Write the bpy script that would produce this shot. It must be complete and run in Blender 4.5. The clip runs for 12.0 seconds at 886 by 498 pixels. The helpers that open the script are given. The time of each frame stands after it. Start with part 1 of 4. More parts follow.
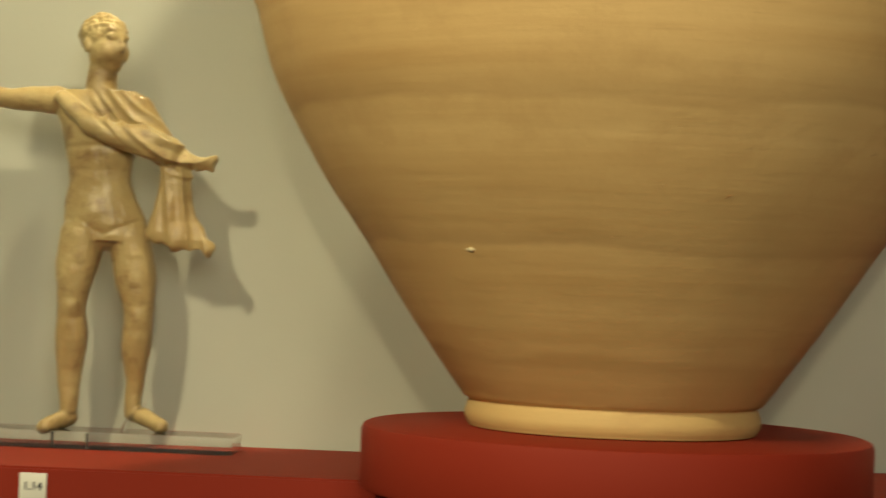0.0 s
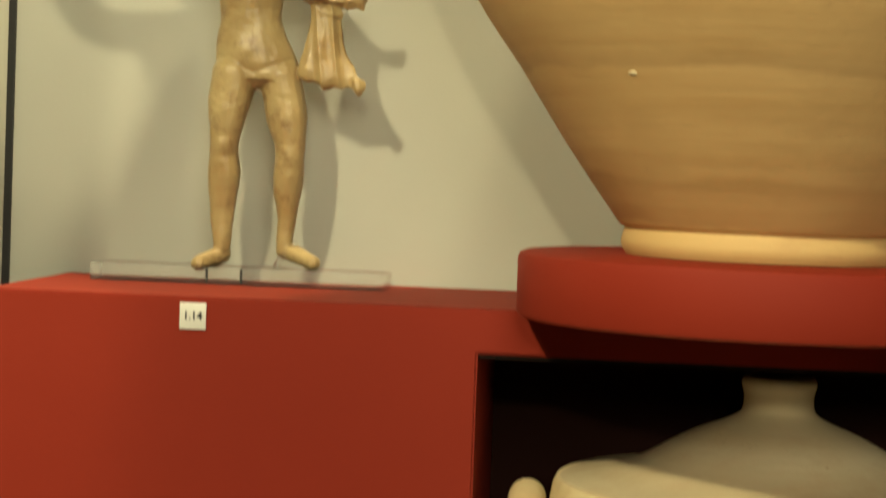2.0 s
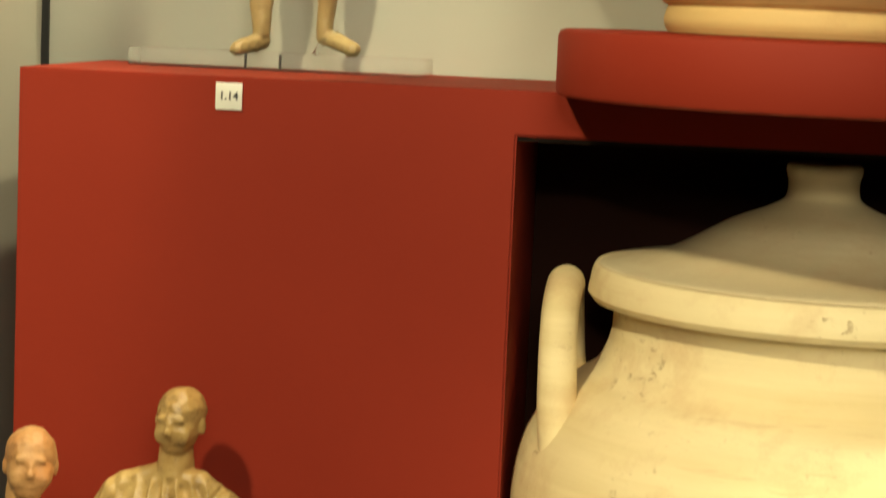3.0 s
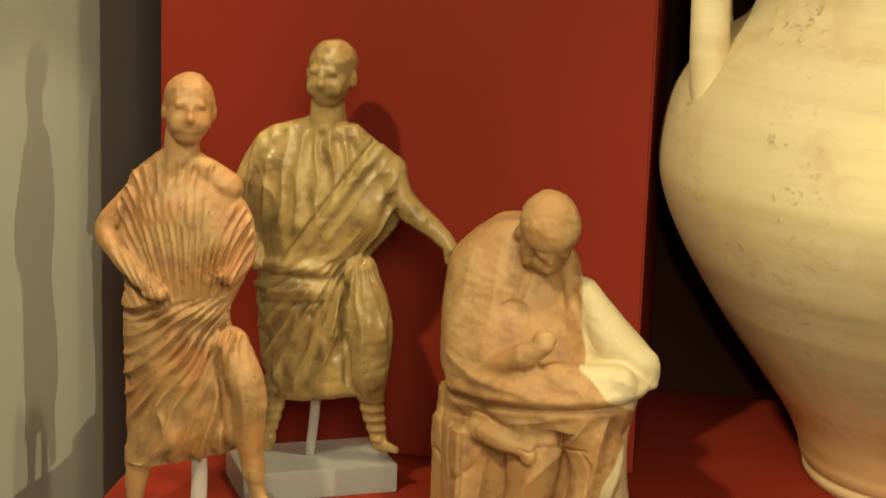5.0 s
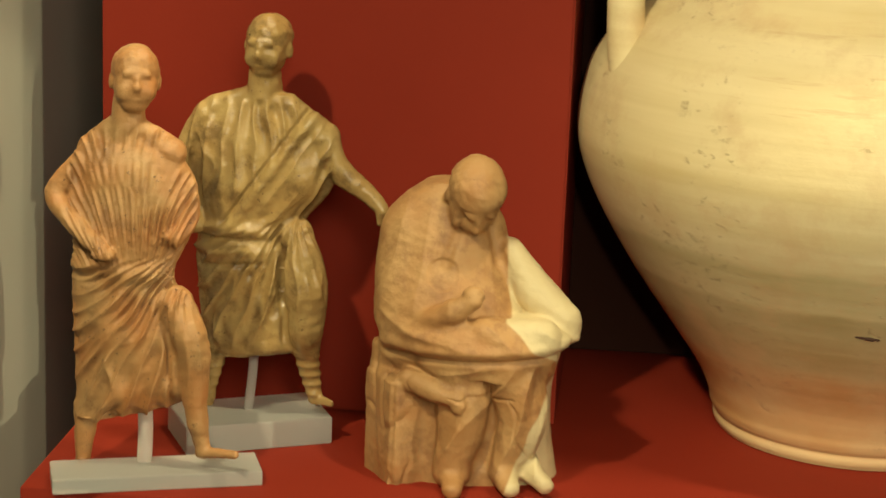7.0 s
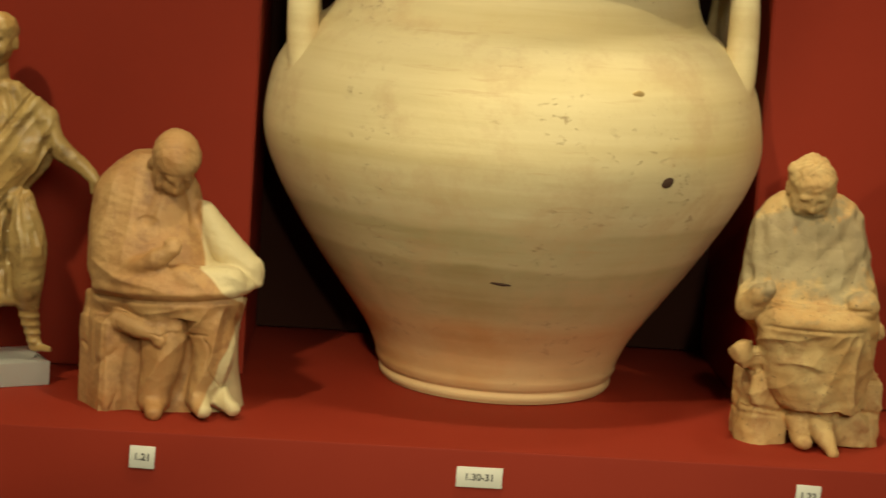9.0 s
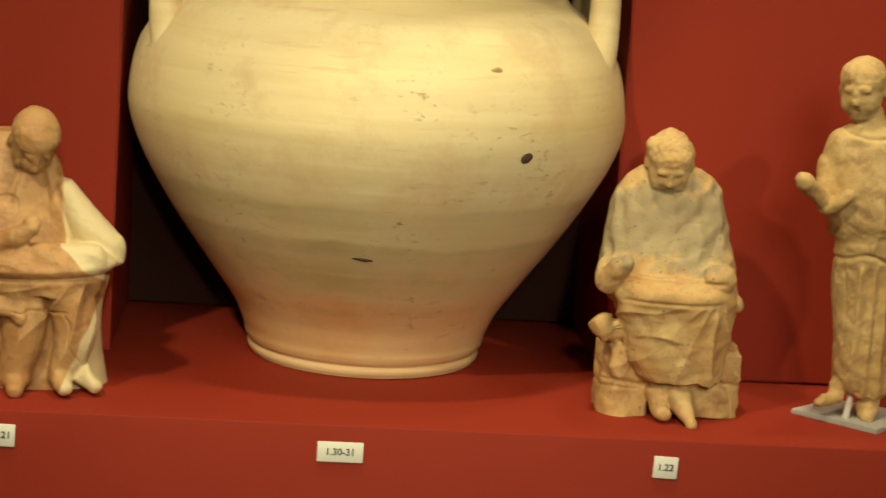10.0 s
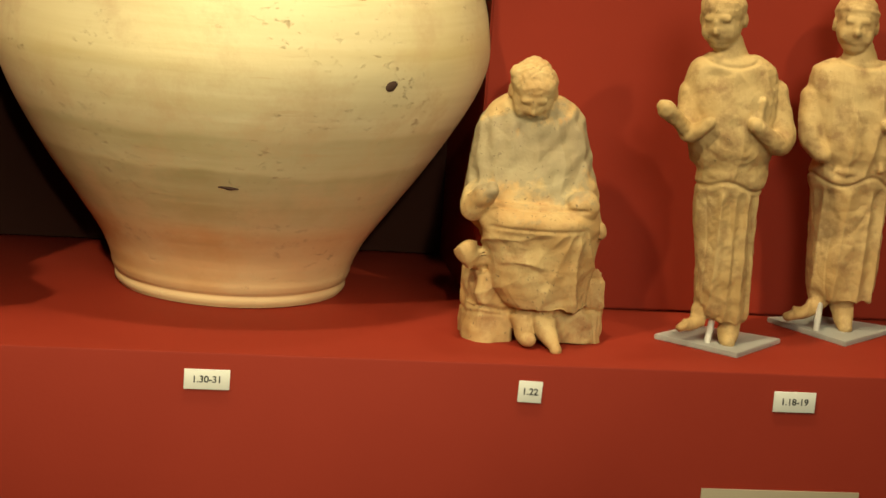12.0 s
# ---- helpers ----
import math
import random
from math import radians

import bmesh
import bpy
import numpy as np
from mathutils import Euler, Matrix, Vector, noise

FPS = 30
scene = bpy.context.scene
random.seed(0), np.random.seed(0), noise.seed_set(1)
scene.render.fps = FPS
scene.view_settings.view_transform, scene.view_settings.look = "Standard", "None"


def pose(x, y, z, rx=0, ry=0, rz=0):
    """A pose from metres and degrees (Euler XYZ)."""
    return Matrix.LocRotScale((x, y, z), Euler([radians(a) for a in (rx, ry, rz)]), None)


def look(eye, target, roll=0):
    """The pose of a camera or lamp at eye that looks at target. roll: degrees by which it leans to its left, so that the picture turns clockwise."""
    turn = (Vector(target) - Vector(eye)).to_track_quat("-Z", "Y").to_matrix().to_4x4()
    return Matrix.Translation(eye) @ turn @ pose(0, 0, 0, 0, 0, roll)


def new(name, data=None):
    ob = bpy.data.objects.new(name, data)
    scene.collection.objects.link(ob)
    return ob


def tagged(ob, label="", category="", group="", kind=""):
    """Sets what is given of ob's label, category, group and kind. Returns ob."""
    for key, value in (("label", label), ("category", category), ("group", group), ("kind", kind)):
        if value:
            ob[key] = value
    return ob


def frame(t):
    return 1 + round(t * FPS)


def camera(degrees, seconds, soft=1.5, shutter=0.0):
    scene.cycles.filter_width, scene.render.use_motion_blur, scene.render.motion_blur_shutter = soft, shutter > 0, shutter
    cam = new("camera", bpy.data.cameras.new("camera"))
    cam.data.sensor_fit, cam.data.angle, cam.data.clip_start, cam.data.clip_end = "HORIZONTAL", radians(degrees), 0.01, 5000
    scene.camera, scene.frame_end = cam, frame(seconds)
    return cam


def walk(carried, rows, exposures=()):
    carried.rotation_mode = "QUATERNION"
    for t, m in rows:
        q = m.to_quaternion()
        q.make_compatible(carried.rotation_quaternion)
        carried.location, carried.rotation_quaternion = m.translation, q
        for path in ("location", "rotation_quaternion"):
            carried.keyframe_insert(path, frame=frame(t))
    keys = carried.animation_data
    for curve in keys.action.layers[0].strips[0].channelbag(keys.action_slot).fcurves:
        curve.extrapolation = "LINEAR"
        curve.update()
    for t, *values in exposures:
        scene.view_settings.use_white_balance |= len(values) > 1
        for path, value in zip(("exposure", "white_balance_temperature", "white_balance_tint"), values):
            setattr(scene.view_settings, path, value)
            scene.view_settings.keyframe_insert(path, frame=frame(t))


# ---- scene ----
cam = camera(24.41, 12.0, shutter=0.5)
PATH = [
    (0, (-0.0497, -1.0263, 0.5638), (-0.0850, -0.0271, 0.5793), 2.19),
    (0.5, (-0.0651, -1.0245, 0.5577), (-0.1361, -0.0271, 0.5692), 2.18),
    (1, (-0.0741, -1.0276, 0.5510), (-0.1605, -0.0314, 0.5536), 2.19),
    (1.5, (-0.0774, -1.0297, 0.5450), (-0.1671, -0.0338, 0.5328), 2.13),
    (2, (-0.0773, -1.0326, 0.5283), (-0.1619, -0.0369, 0.4882), 2.15),
    (2.5, (-0.0810, -1.0243, 0.5157), (-0.1636, -0.0318, 0.4257), 2.40),
    (3, (-0.0621, -1.0161, 0.4917), (-0.1742, -0.0293, 0.3741), 2.49),
    (3.5, (-0.1078, -1.0284, 0.4262), (-0.2048, -0.0386, 0.3219), 2.58),
    (3.7, (-0.1092, -1.0270, 0.4166), (-0.2142, -0.0393, 0.3010), 2.83),
    (5.3, (-0.1007, -1.0265, 0.4287), (-0.2422, -0.0665, 0.1871), 1.72),
    (5.5, (-0.0978, -1.0253, 0.4259), (-0.2384, -0.0651, 0.1842), 1.78),
    (6, (-0.1099, -1.0269, 0.4223), (-0.2299, -0.0637, 0.1821), 2.02),
    (6.5, (-0.1068, -1.0281, 0.4231), (-0.2189, -0.0650, 0.1785), 2.13),
    (6.6, (-0.1191, -1.0235, 0.4122), (-0.2195, -0.0570, 0.1759), 2.45),
    (6.7, (-0.1197, -1.0349, 0.4179), (-0.2152, -0.0689, 0.1774), 2.41),
    (8.3, (-0.0565, -1.3329, 0.4436), (-0.0946, -0.3566, 0.2304), 3.14),
    (8.5, (-0.0734, -1.3368, 0.4135), (-0.0799, -0.3557, 0.2201), 3.49),
    (9, (-0.0816, -1.3461, 0.3690), (-0.0361, -0.3617, 0.1992), 3.88),
    (9.5, (-0.0704, -1.3465, 0.3766), (0.0021, -0.3658, 0.1948), 3.99),
    (10, (-0.0389, -1.3551, 0.3809), (0.0447, -0.3758, 0.1967), 3.96),
    (10.5, (-0.0465, -1.3561, 0.3796), (0.0735, -0.3801, 0.1977), 4.21),
    (11, (-0.0266, -1.3603, 0.3904), (0.1013, -0.3882, 0.1942), 4.23),
    (11.5, (-0.0256, -1.3632, 0.3779), (0.1100, -0.3935, 0.1748), 4.32),
    (12, (-0.0290, -1.3675, 0.3672), (0.1139, -0.3989, 0.1636), 4.34),
]
walk(cam, [(t, look(eye, target, roll)) for t, eye, target, roll in PATH],
     exposures=((0, -0.08), (1.5, 0.06), (2.5, 0.46), (3.0, 0.4), (3.5, 0.2), (5.3, 0.2), (6.7, 0.2), (8.3, -0.14), (9.0, -0.12), (9.5, 0.08), (10.5, 0.16), (11.5, 0.26), (12, 0.32)))

# ---- light: museum spotlights on a track above the case, added fill, and a dim hall ----
world = bpy.data.worlds.new("hall_air")
world.use_nodes = True
world.node_tree.nodes["Background"].inputs[0].default_value = (0.9, 0.72, 0.5, 1)
world.node_tree.nodes["Background"].inputs[1].default_value = 0.05
scene.world = world


def spot(name, eye, target, watts, size, degrees, colour):
    lamp = bpy.data.lights.new(name, "SPOT")
    lamp.energy, lamp.shadow_soft_size, lamp.spot_size, lamp.spot_blend, lamp.color = watts, size, radians(degrees), 0.6, colour
    ob = new(name, lamp)
    ob.matrix_world = look(eye, target)
    return ob


WARM = (1.0, 0.88, 0.53)
# a lamp under the front of the case's top, two spotlights in front, right and left, a low one from the side, then added
# fill
spot("case_lamp", (0.085, -0.2, 1.32), (0.0, 0.12, 0.3), 28, 0.025, 130, WARM)
spot("key_or_fill_spot", (1.05, -1.0, 1.35), (0.42, 0.12, 0.16), 34, 0.03, 21, WARM).data.spot_blend = 1.0
spot("key_or_fill_spot", (-0.7, -1.0, 1.4), (0.04, 0.12, 0.14), 64, 0.04, 50, WARM)
spot("side_spotlight", (1.35, -0.95, 0.2), (-0.5, 0.06, 0.09), 46, 0.012, 10, WARM).data.spot_blend = 0.35
# added fill spots, no known source: they brighten the urn and the jar
spot("key_or_fill_spot", (0.05, -2.5, 0.95), (0.04, 0.1, 0.09), 110, 0.04, 15, WARM).data.spot_blend = 1.0
spot("key_or_fill_spot", (0.0, -2.5, 1.15), (-0.02, 0.0, 0.68), 75, 0.04, 14, WARM).data.spot_blend = 1.0
# a wide soft fill added in front to lift the shaded parts
hall = bpy.data.lights.new("soft_fill", "AREA")
hall.shape, hall.size, hall.energy, hall.color = "DISK", 1.2, 34, (1.0, 0.93, 0.68)
new("soft_fill", hall).matrix_world = look((0.5, -2.9, 1.6), (-0.1, 0.1, 0.3))
for x, watts in ((-0.12, 20), (0.44, 8)):
    spot("case_downlight", (x, 0.2, 1.3), (x, 0.19, 0.0), watts, 0.02, 110, WARM)


# ---- materials ----
def material(name, rough=0.6, metal=0.0):
    m = bpy.data.materials.new(name)
    m.use_nodes = True
    b = m.node_tree.nodes["Principled BSDF"]
    b.inputs["Roughness"].default_value, b.inputs["Metallic"].default_value = rough, metal
    return m, m.node_tree.nodes, m.node_tree.links, b


def noise_node(nodes, links, vec, scale, detail=4.0, rough=0.55):
    n = nodes.new("ShaderNodeTexNoise")
    n.inputs["Scale"].default_value, n.inputs["Detail"].default_value, n.inputs["Roughness"].default_value = scale, detail, rough
    links.new(vec, n.inputs["Vector"])
    return n.outputs["Fac"]


def ramp(nodes, links, fac, stops):
    r = nodes.new("ShaderNodeValToRGB")
    while len(r.color_ramp.elements) < len(stops):
        r.color_ramp.elements.new(0.5)
    for e, (p, c) in zip(r.color_ramp.elements, stops):
        e.position = p
        e.color = (*c, 1) if len(c) == 3 else c
    links.new(fac, r.inputs["Fac"])
    return r.outputs["Color"]


def mix(nodes, links, fac, a, b, kind="MIX"):
    n = nodes.new("ShaderNodeMix")
    n.data_type, n.blend_type = "RGBA", kind
    for sock, v in ((n.inputs[0], fac), (n.inputs[6], a), (n.inputs[7], b)):
        if isinstance(v, (int, float)):
            sock.default_value = v
        elif isinstance(v, tuple):
            sock.default_value = (*v, 1)
        else:
            links.new(v, sock)
    return n.outputs[2]


def bump(nodes, links, b, height, strength, distance):
    n = nodes.new("ShaderNodeBump")
    n.inputs["Strength"].default_value, n.inputs["Distance"].default_value = strength, distance
    links.new(height, n.inputs["Height"])
    links.new(n.outputs["Normal"], b.inputs["Normal"])


def obj_coord(nodes):
    return nodes.new("ShaderNodeTexCoord").outputs["Object"]


def paint(name, colour, other, rough=0.55, grain=350.0, depth=0.0003):
    """Rolled wall paint: two close tones in soft patches and a fine roller grain."""
    m, n, l, b = material(name, rough)
    v = obj_coord(n)
    l.new(mix(n, l, ramp(n, l, noise_node(n, l, v, 7, 3), [(0.3, (0, 0, 0)), (0.7, (1, 1, 1))]), colour, other), b.inputs["Base Color"])
    bump(n, l, b, noise_node(n, l, v, grain, 3), 0.25, depth)
    return m


def clay(name, base, pale, dark, pit=(0.08, 0.045, 0.025), scale=1.0, rough=0.75, pits=0.62, wear=0.5, slip=None):
    """Fired clay: two tones in patches, a pale bloom, dirt grains and pits."""
    m, n, l, b = material(name, rough)
    v = obj_coord(n)
    c = mix(n, l, ramp(n, l, noise_node(n, l, v, 28 * scale, 5), [(0.36, (0, 0, 0)), (0.64, (1, 1, 1))]), base, pale)
    c = mix(n, l, ramp(n, l, noise_node(n, l, v, 60 * scale, 6, 0.65), [(wear - 0.01, (0, 0, 0)), (wear + 0.16, (0.7, 0.7, 0.7))]), c, dark)
    if slip:
        # an old coat of slip that is left in patches between two heights
        colour, low, high = slip
        sep = n.new("ShaderNodeSeparateXYZ")
        l.new(v, sep.inputs[0])
        wob = n.new("ShaderNodeMath")
        wob.operation = "MULTIPLY_ADD"
        l.new(noise_node(n, l, v, 45, 5, 0.7), wob.inputs[0])
        wob.inputs[1].default_value = 0.1
        l.new(sep.outputs["Z"], wob.inputs[2])
        c = mix(n, l, ramp(n, l, wob.outputs[0], [((low + 0.045), (0, 0, 0)), (low + 0.06, (0.72, 0.72, 0.72)), (high + 0.05, (0.72, 0.72, 0.72)), (high + 0.06, (0, 0, 0))]), c, colour)
    fine = noise_node(n, l, v, 260 * scale, 4, 0.7)
    c = mix(n, l, ramp(n, l, fine, [(pits, (0, 0, 0)), (pits + 0.07, (0.75, 0.75, 0.75))]), c, pit)
    l.new(c, b.inputs["Base Color"])
    rough_mix = n.new("ShaderNodeMath")
    rough_mix.operation = "MULTIPLY_ADD"
    l.new(noise_node(n, l, v, 110 * scale, 5, 0.65), rough_mix.inputs[0])
    rough_mix.inputs[1].default_value = 1.6
    l.new(fine, rough_mix.inputs[2])
    bump(n, l, b, rough_mix.outputs[0], 0.55, 0.0008)
    return m


def pot_clay(name, bands, speck, pit_at=0.66, rough=0.7, spots=(0.35, 0.14, 0.06), pale=(0.8, 0.7, 0.46)):
    """Wheel-thrown clay: bands of colour by height, turning lines and specks. bands: (height in metres, colour)."""
    m, n, l, b = material(name, rough)
    v = obj_coord(n)
    sep = n.new("ShaderNodeSeparateXYZ")
    l.new(v, sep.inputs[0])
    wob = n.new("ShaderNodeMath")
    wob.operation = "MULTIPLY_ADD"
    l.new(noise_node(n, l, v, 9, 4), wob.inputs[0])
    wob.inputs[1].default_value = 0.022
    l.new(sep.outputs["Z"], wob.inputs[2])
    top = bands[-1][0]
    div = n.new("ShaderNodeMath")
    div.operation = "DIVIDE"
    l.new(wob.outputs[0], div.inputs[0])
    div.inputs[1].default_value = top
    c = ramp(n, l, div.outputs[0], [(min(1.0, (h + 0.011) / top), col) for h, col in bands])
    # soft turning bands, uneven firing, short streaks and clusters of pores
    def stretched(a, h, detail, rough):
        st = n.new("ShaderNodeMapping")
        st.inputs["Scale"].default_value = (a, a, h)
        l.new(v, st.inputs["Vector"])
        return noise_node(n, l, st.outputs[0], 1.0, detail, rough)

    def times(a, b):
        mul = n.new("ShaderNodeMath")
        mul.operation = "MULTIPLY"
        l.new(a, mul.inputs[0])
        l.new(b, mul.inputs[1])
        return mul.outputs[0]

    lines = stretched(2.2, 42, 4, 0.55)
    c = mix(n, l, ramp(n, l, lines, [(0.36, (0, 0, 0)), (0.66, (1, 1, 1))]), c, speck, "MULTIPLY")
    cloud = noise_node(n, l, v, 6.5, 6, 0.6)
    c = mix(n, l, ramp(n, l, cloud, [(0.42, (0, 0, 0)), (0.6, (0.2, 0.2, 0.2))]), c, pale)
    blot = noise_node(n, l, v, 19, 7, 0.66)
    c = mix(n, l, ramp(n, l, blot, [(0.5, (0, 0, 0)), (0.64, (0.52, 0.52, 0.52))]), c, spots)
    streak = times(ramp(n, l, stretched(16, 190, 4, 0.6), [(0.6, (0, 0, 0)), (0.7, (1, 1, 1))]), ramp(n, l, noise_node(n, l, v, 8, 3), [(0.48, (0, 0, 0)), (0.62, (0.55, 0.55, 0.55))]))
    c = mix(n, l, streak, c, spots)
    fine = stretched(120, 210, 6, 0.75)
    pores = times(ramp(n, l, fine, [(pit_at - 0.06, (0, 0, 0)), (pit_at, (1, 1, 1))]), ramp(n, l, noise_node(n, l, v, 13, 4, 0.6), [(0.5, (0, 0, 0)), (0.66, (0.55, 0.55, 0.55))]))
    c = mix(n, l, pores, c, (0.34, 0.2, 0.1))
    l.new(c, b.inputs["Base Color"])
    relief = n.new("ShaderNodeMath")
    relief.operation = "MULTIPLY_ADD"
    l.new(noise_node(n, l, v, 90, 5, 0.65), relief.inputs[0])
    relief.inputs[1].default_value = 0.45
    l.new(lines, relief.inputs[2])
    deep = n.new("ShaderNodeMath")
    deep.operation = "SUBTRACT"
    l.new(relief.outputs[0], deep.inputs[0])
    l.new(pores, deep.inputs[1])
    bump(n, l, b, deep.outputs[0], 0.7, 0.0012)
    return m


RED = paint("red_paint", (0.25, 0.025, 0.011), (0.23, 0.022, 0.0095), 0.65)
RED.node_tree.nodes["Principled BSDF"].inputs["Specular IOR Level"].default_value = 0.16
# the niche's deep shade is put into these two near-black colours
RED_SHADED = paint("niche_back_shaded", (0.024, 0.008, 0.006), (0.02, 0.007, 0.005), 0.7)
TOP_SHADE = paint("niche_top_shaded", (0.026, 0.02, 0.016), (0.022, 0.017, 0.014), 0.8)
for m in (RED_SHADED, TOP_SHADE):
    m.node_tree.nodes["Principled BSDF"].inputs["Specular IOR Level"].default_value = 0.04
GREY = paint("grey_wall_paint", (0.415, 0.42, 0.36), (0.39, 0.395, 0.34), 0.7, 250)
HALL = paint("hall_paint", (0.12, 0.10, 0.08), (0.10, 0.085, 0.07), 0.8, 60)
BLACK = material("black_seam", 0.6)[0]
BLACK.node_tree.nodes["Principled BSDF"].inputs["Base Color"].default_value = (0.01, 0.01, 0.01, 1)
DARK = material("dark_hole", 0.9)[0]
DARK.node_tree.nodes["Principled BSDF"].inputs["Base Color"].default_value = (0.05, 0.022, 0.012, 1)
CARD = paint("label_card", (0.75, 0.74, 0.66), (0.72, 0.71, 0.63), 0.5, 500)
INK = material("ink", 0.6)[0]
INK.node_tree.nodes["Principled BSDF"].inputs["Base Color"].default_value = (0.03, 0.03, 0.028, 1)
JAR_CLAY = pot_clay("jar_clay", [(0.0, (0.563, 0.391, 0.160)), (0.016, (0.582, 0.409, 0.168)), (0.019, (0.427, 0.260, 0.100)), (0.042, (0.436, 0.270, 0.104)), (0.046, (0.543, 0.353, 0.148)), (0.1, (0.543, 0.358, 0.152)), (0.103, (0.446, 0.288, 0.120)), (0.112, (0.553, 0.372, 0.160)), (0.172, (0.582, 0.400, 0.176)), (0.175, (0.466, 0.307, 0.128)), (0.188, (0.582, 0.391, 0.168)), (0.3, (0.601, 0.400, 0.168))], (0.8, 0.74, 0.66), 0.72, spots=(0.456, 0.288, 0.116), pale=(0.640, 0.437, 0.192))
POT_CLAY = pot_clay("pot_clay", [(0.0, (0.72, 0.55, 0.31)), (0.013, (0.56, 0.31, 0.13)), (0.06, (0.55, 0.29, 0.12)), (0.072, (0.48, 0.36, 0.185)), (0.112, (0.45, 0.375, 0.2)), (0.115, (0.6, 0.51, 0.3)), (0.14, (0.52, 0.44, 0.245)), (0.144, (0.66, 0.55, 0.33)), (0.2, (0.74, 0.61, 0.35)), (0.36, (0.76, 0.64, 0.38))], (0.8, 0.75, 0.64), 0.64, spots=(0.56, 0.38, 0.2))
TERRA_ORANGE = clay("orange_terracotta", (0.43, 0.185, 0.06), (0.46, 0.27, 0.11), (0.25, 0.125, 0.05), rough=0.5, wear=0.53)
TERRA_OLIVE = clay("olive_glazed_terracotta", (0.35, 0.215, 0.075), (0.42, 0.29, 0.112), (0.13, 0.075, 0.03), rough=0.22, wear=0.52, pits=0.64)
TERRA_BUFF = clay("buff_terracotta", (0.39, 0.19, 0.066), (0.46, 0.27, 0.11), (0.25, 0.115, 0.044), rough=0.6, wear=0.5, pits=0.68)
PLASTER = clay("repair_plaster", (0.6, 0.49, 0.29), (0.62, 0.52, 0.32), (0.55, 0.44, 0.26), scale=0.6, pits=0.75, wear=0.6)
TERRA_REPAIRED = TERRA_BUFF.copy()
TERRA_REPAIRED.name = "buff_terracotta_with_plaster"


def plaster_patch(m):
    """Smooth cream plaster where the mesh says that it is repaired."""
    n, l = m.node_tree.nodes, m.node_tree.links
    b = n["Principled BSDF"]
    mark = n.new("ShaderNodeAttribute")
    mark.attribute_name = "repair"
    old = b.inputs["Base Color"].links[0].from_socket
    l.new(mix(n, l, mark.outputs["Fac"], old, (0.6, 0.49, 0.28)), b.inputs["Base Color"])


plaster_patch(TERRA_REPAIRED)
TERRA_SCRIBE = clay("ochre_terracotta", (0.46, 0.26, 0.092), (0.53, 0.37, 0.165), (0.33, 0.16, 0.06), wear=0.52, slip=((0.25, 0.215, 0.135), 0.112, 0.162))
TERRA_PALE = clay("pale_terracotta", (0.44, 0.275, 0.1), (0.54, 0.37, 0.16), (0.25, 0.13, 0.05), wear=0.51, pits=0.66)
TERRA_YOUTH = clay("yellow_terracotta", (0.34, 0.235, 0.1), (0.43, 0.33, 0.155), (0.17, 0.09, 0.04), rough=0.3, wear=0.54, pits=0.7)


def acrylic():
    m, n, l, b = material("clear_acrylic", 0.04)
    b.inputs["Base Color"].default_value = (1, 1, 1, 1)
    b.inputs["Transmission Weight"].default_value = 0.97
    b.inputs["IOR"].default_value = 1.3
    return m


def frosted():
    m, n, l, b = material("frosted_acrylic", 0.45)
    b.inputs["Base Color"].default_value = (0.96, 0.93, 0.86, 1)
    b.inputs["Transmission Weight"].default_value = 0.64
    b.inputs["IOR"].default_value = 1.3
    return m


CLEAR, FROST = acrylic(), frosted()


# ---- building helpers ----
def finish(name, bm, mats, smooth=True):
    me = bpy.data.meshes.new(name)
    bm.normal_update()
    bm.to_mesh(me)
    bm.free()
    for m in mats if isinstance(mats, (list, tuple)) else [mats]:
        me.materials.append(m)
    if smooth:
        me.shade_smooth()
        me.set_sharp_from_angle(angle=radians(40))
    return me


def thing(name, bm, mats, at=(0, 0, 0), turn=0, label="", category="", group="", kind="", smooth=True):
    ob = new(name, finish(name, bm, mats, smooth))
    ob.matrix_world = pose(*at, 0, 0, turn)
    return tagged(ob, label, category, group, kind)


def part(name, bm, mat, parent, label="", at=(0, 0, 0), smooth=True):
    ob = new(name, finish(name, bm, mat, smooth))
    ob.parent = parent
    ob.location = at
    return tagged(ob, label)


def add_box(bm, lo, hi, bevel=0.0, segments=2):
    c = [(a + b) / 2 for a, b in zip(lo, hi)]
    s = [abs(b - a) for a, b in zip(lo, hi)]
    r = bmesh.ops.create_cube(bm, size=1, matrix=Matrix.Translation(c) @ Matrix.Diagonal((*s, 1)))
    if bevel:
        edges = {e for v in r["verts"] for e in v.link_edges}
        bmesh.ops.bevel(bm, geom=list(edges), offset=bevel, segments=segments, affect="EDGES", profile=0.5)
    return bm


def box_mesh(lo, hi, bevel=0.0):
    return add_box(bmesh.new(), lo, hi, bevel)


def lathe(profile, turns=160, wobble=0.0, seed=0.0):
    """A turned body: (radius, height) pairs, smoothed between, with a slight hand-made unevenness."""
    bm = bmesh.new()
    rings = []
    for r, z in profile:
        ring = []
        for k in range(turns):
            a = 2 * math.pi * k / turns
            w = 1 + wobble * noise.noise((math.cos(a) * 1.3 + seed, math.sin(a) * 1.3, z * 14))
            ring.append(bm.verts.new((r * w * math.cos(a), r * w * math.sin(a), z)))
        rings.append(ring)
    for a, b in zip(rings, rings[1:]):
        for k in range(turns):
            bm.faces.new((a[k], a[(k + 1) % turns], b[(k + 1) % turns], b[k]))
    for ring, flip in ((rings[0], True), (rings[-1], False)):
        bm.faces.new(ring[::-1] if flip else ring)
    bmesh.ops.recalc_face_normals(bm, faces=bm.faces)
    return bm


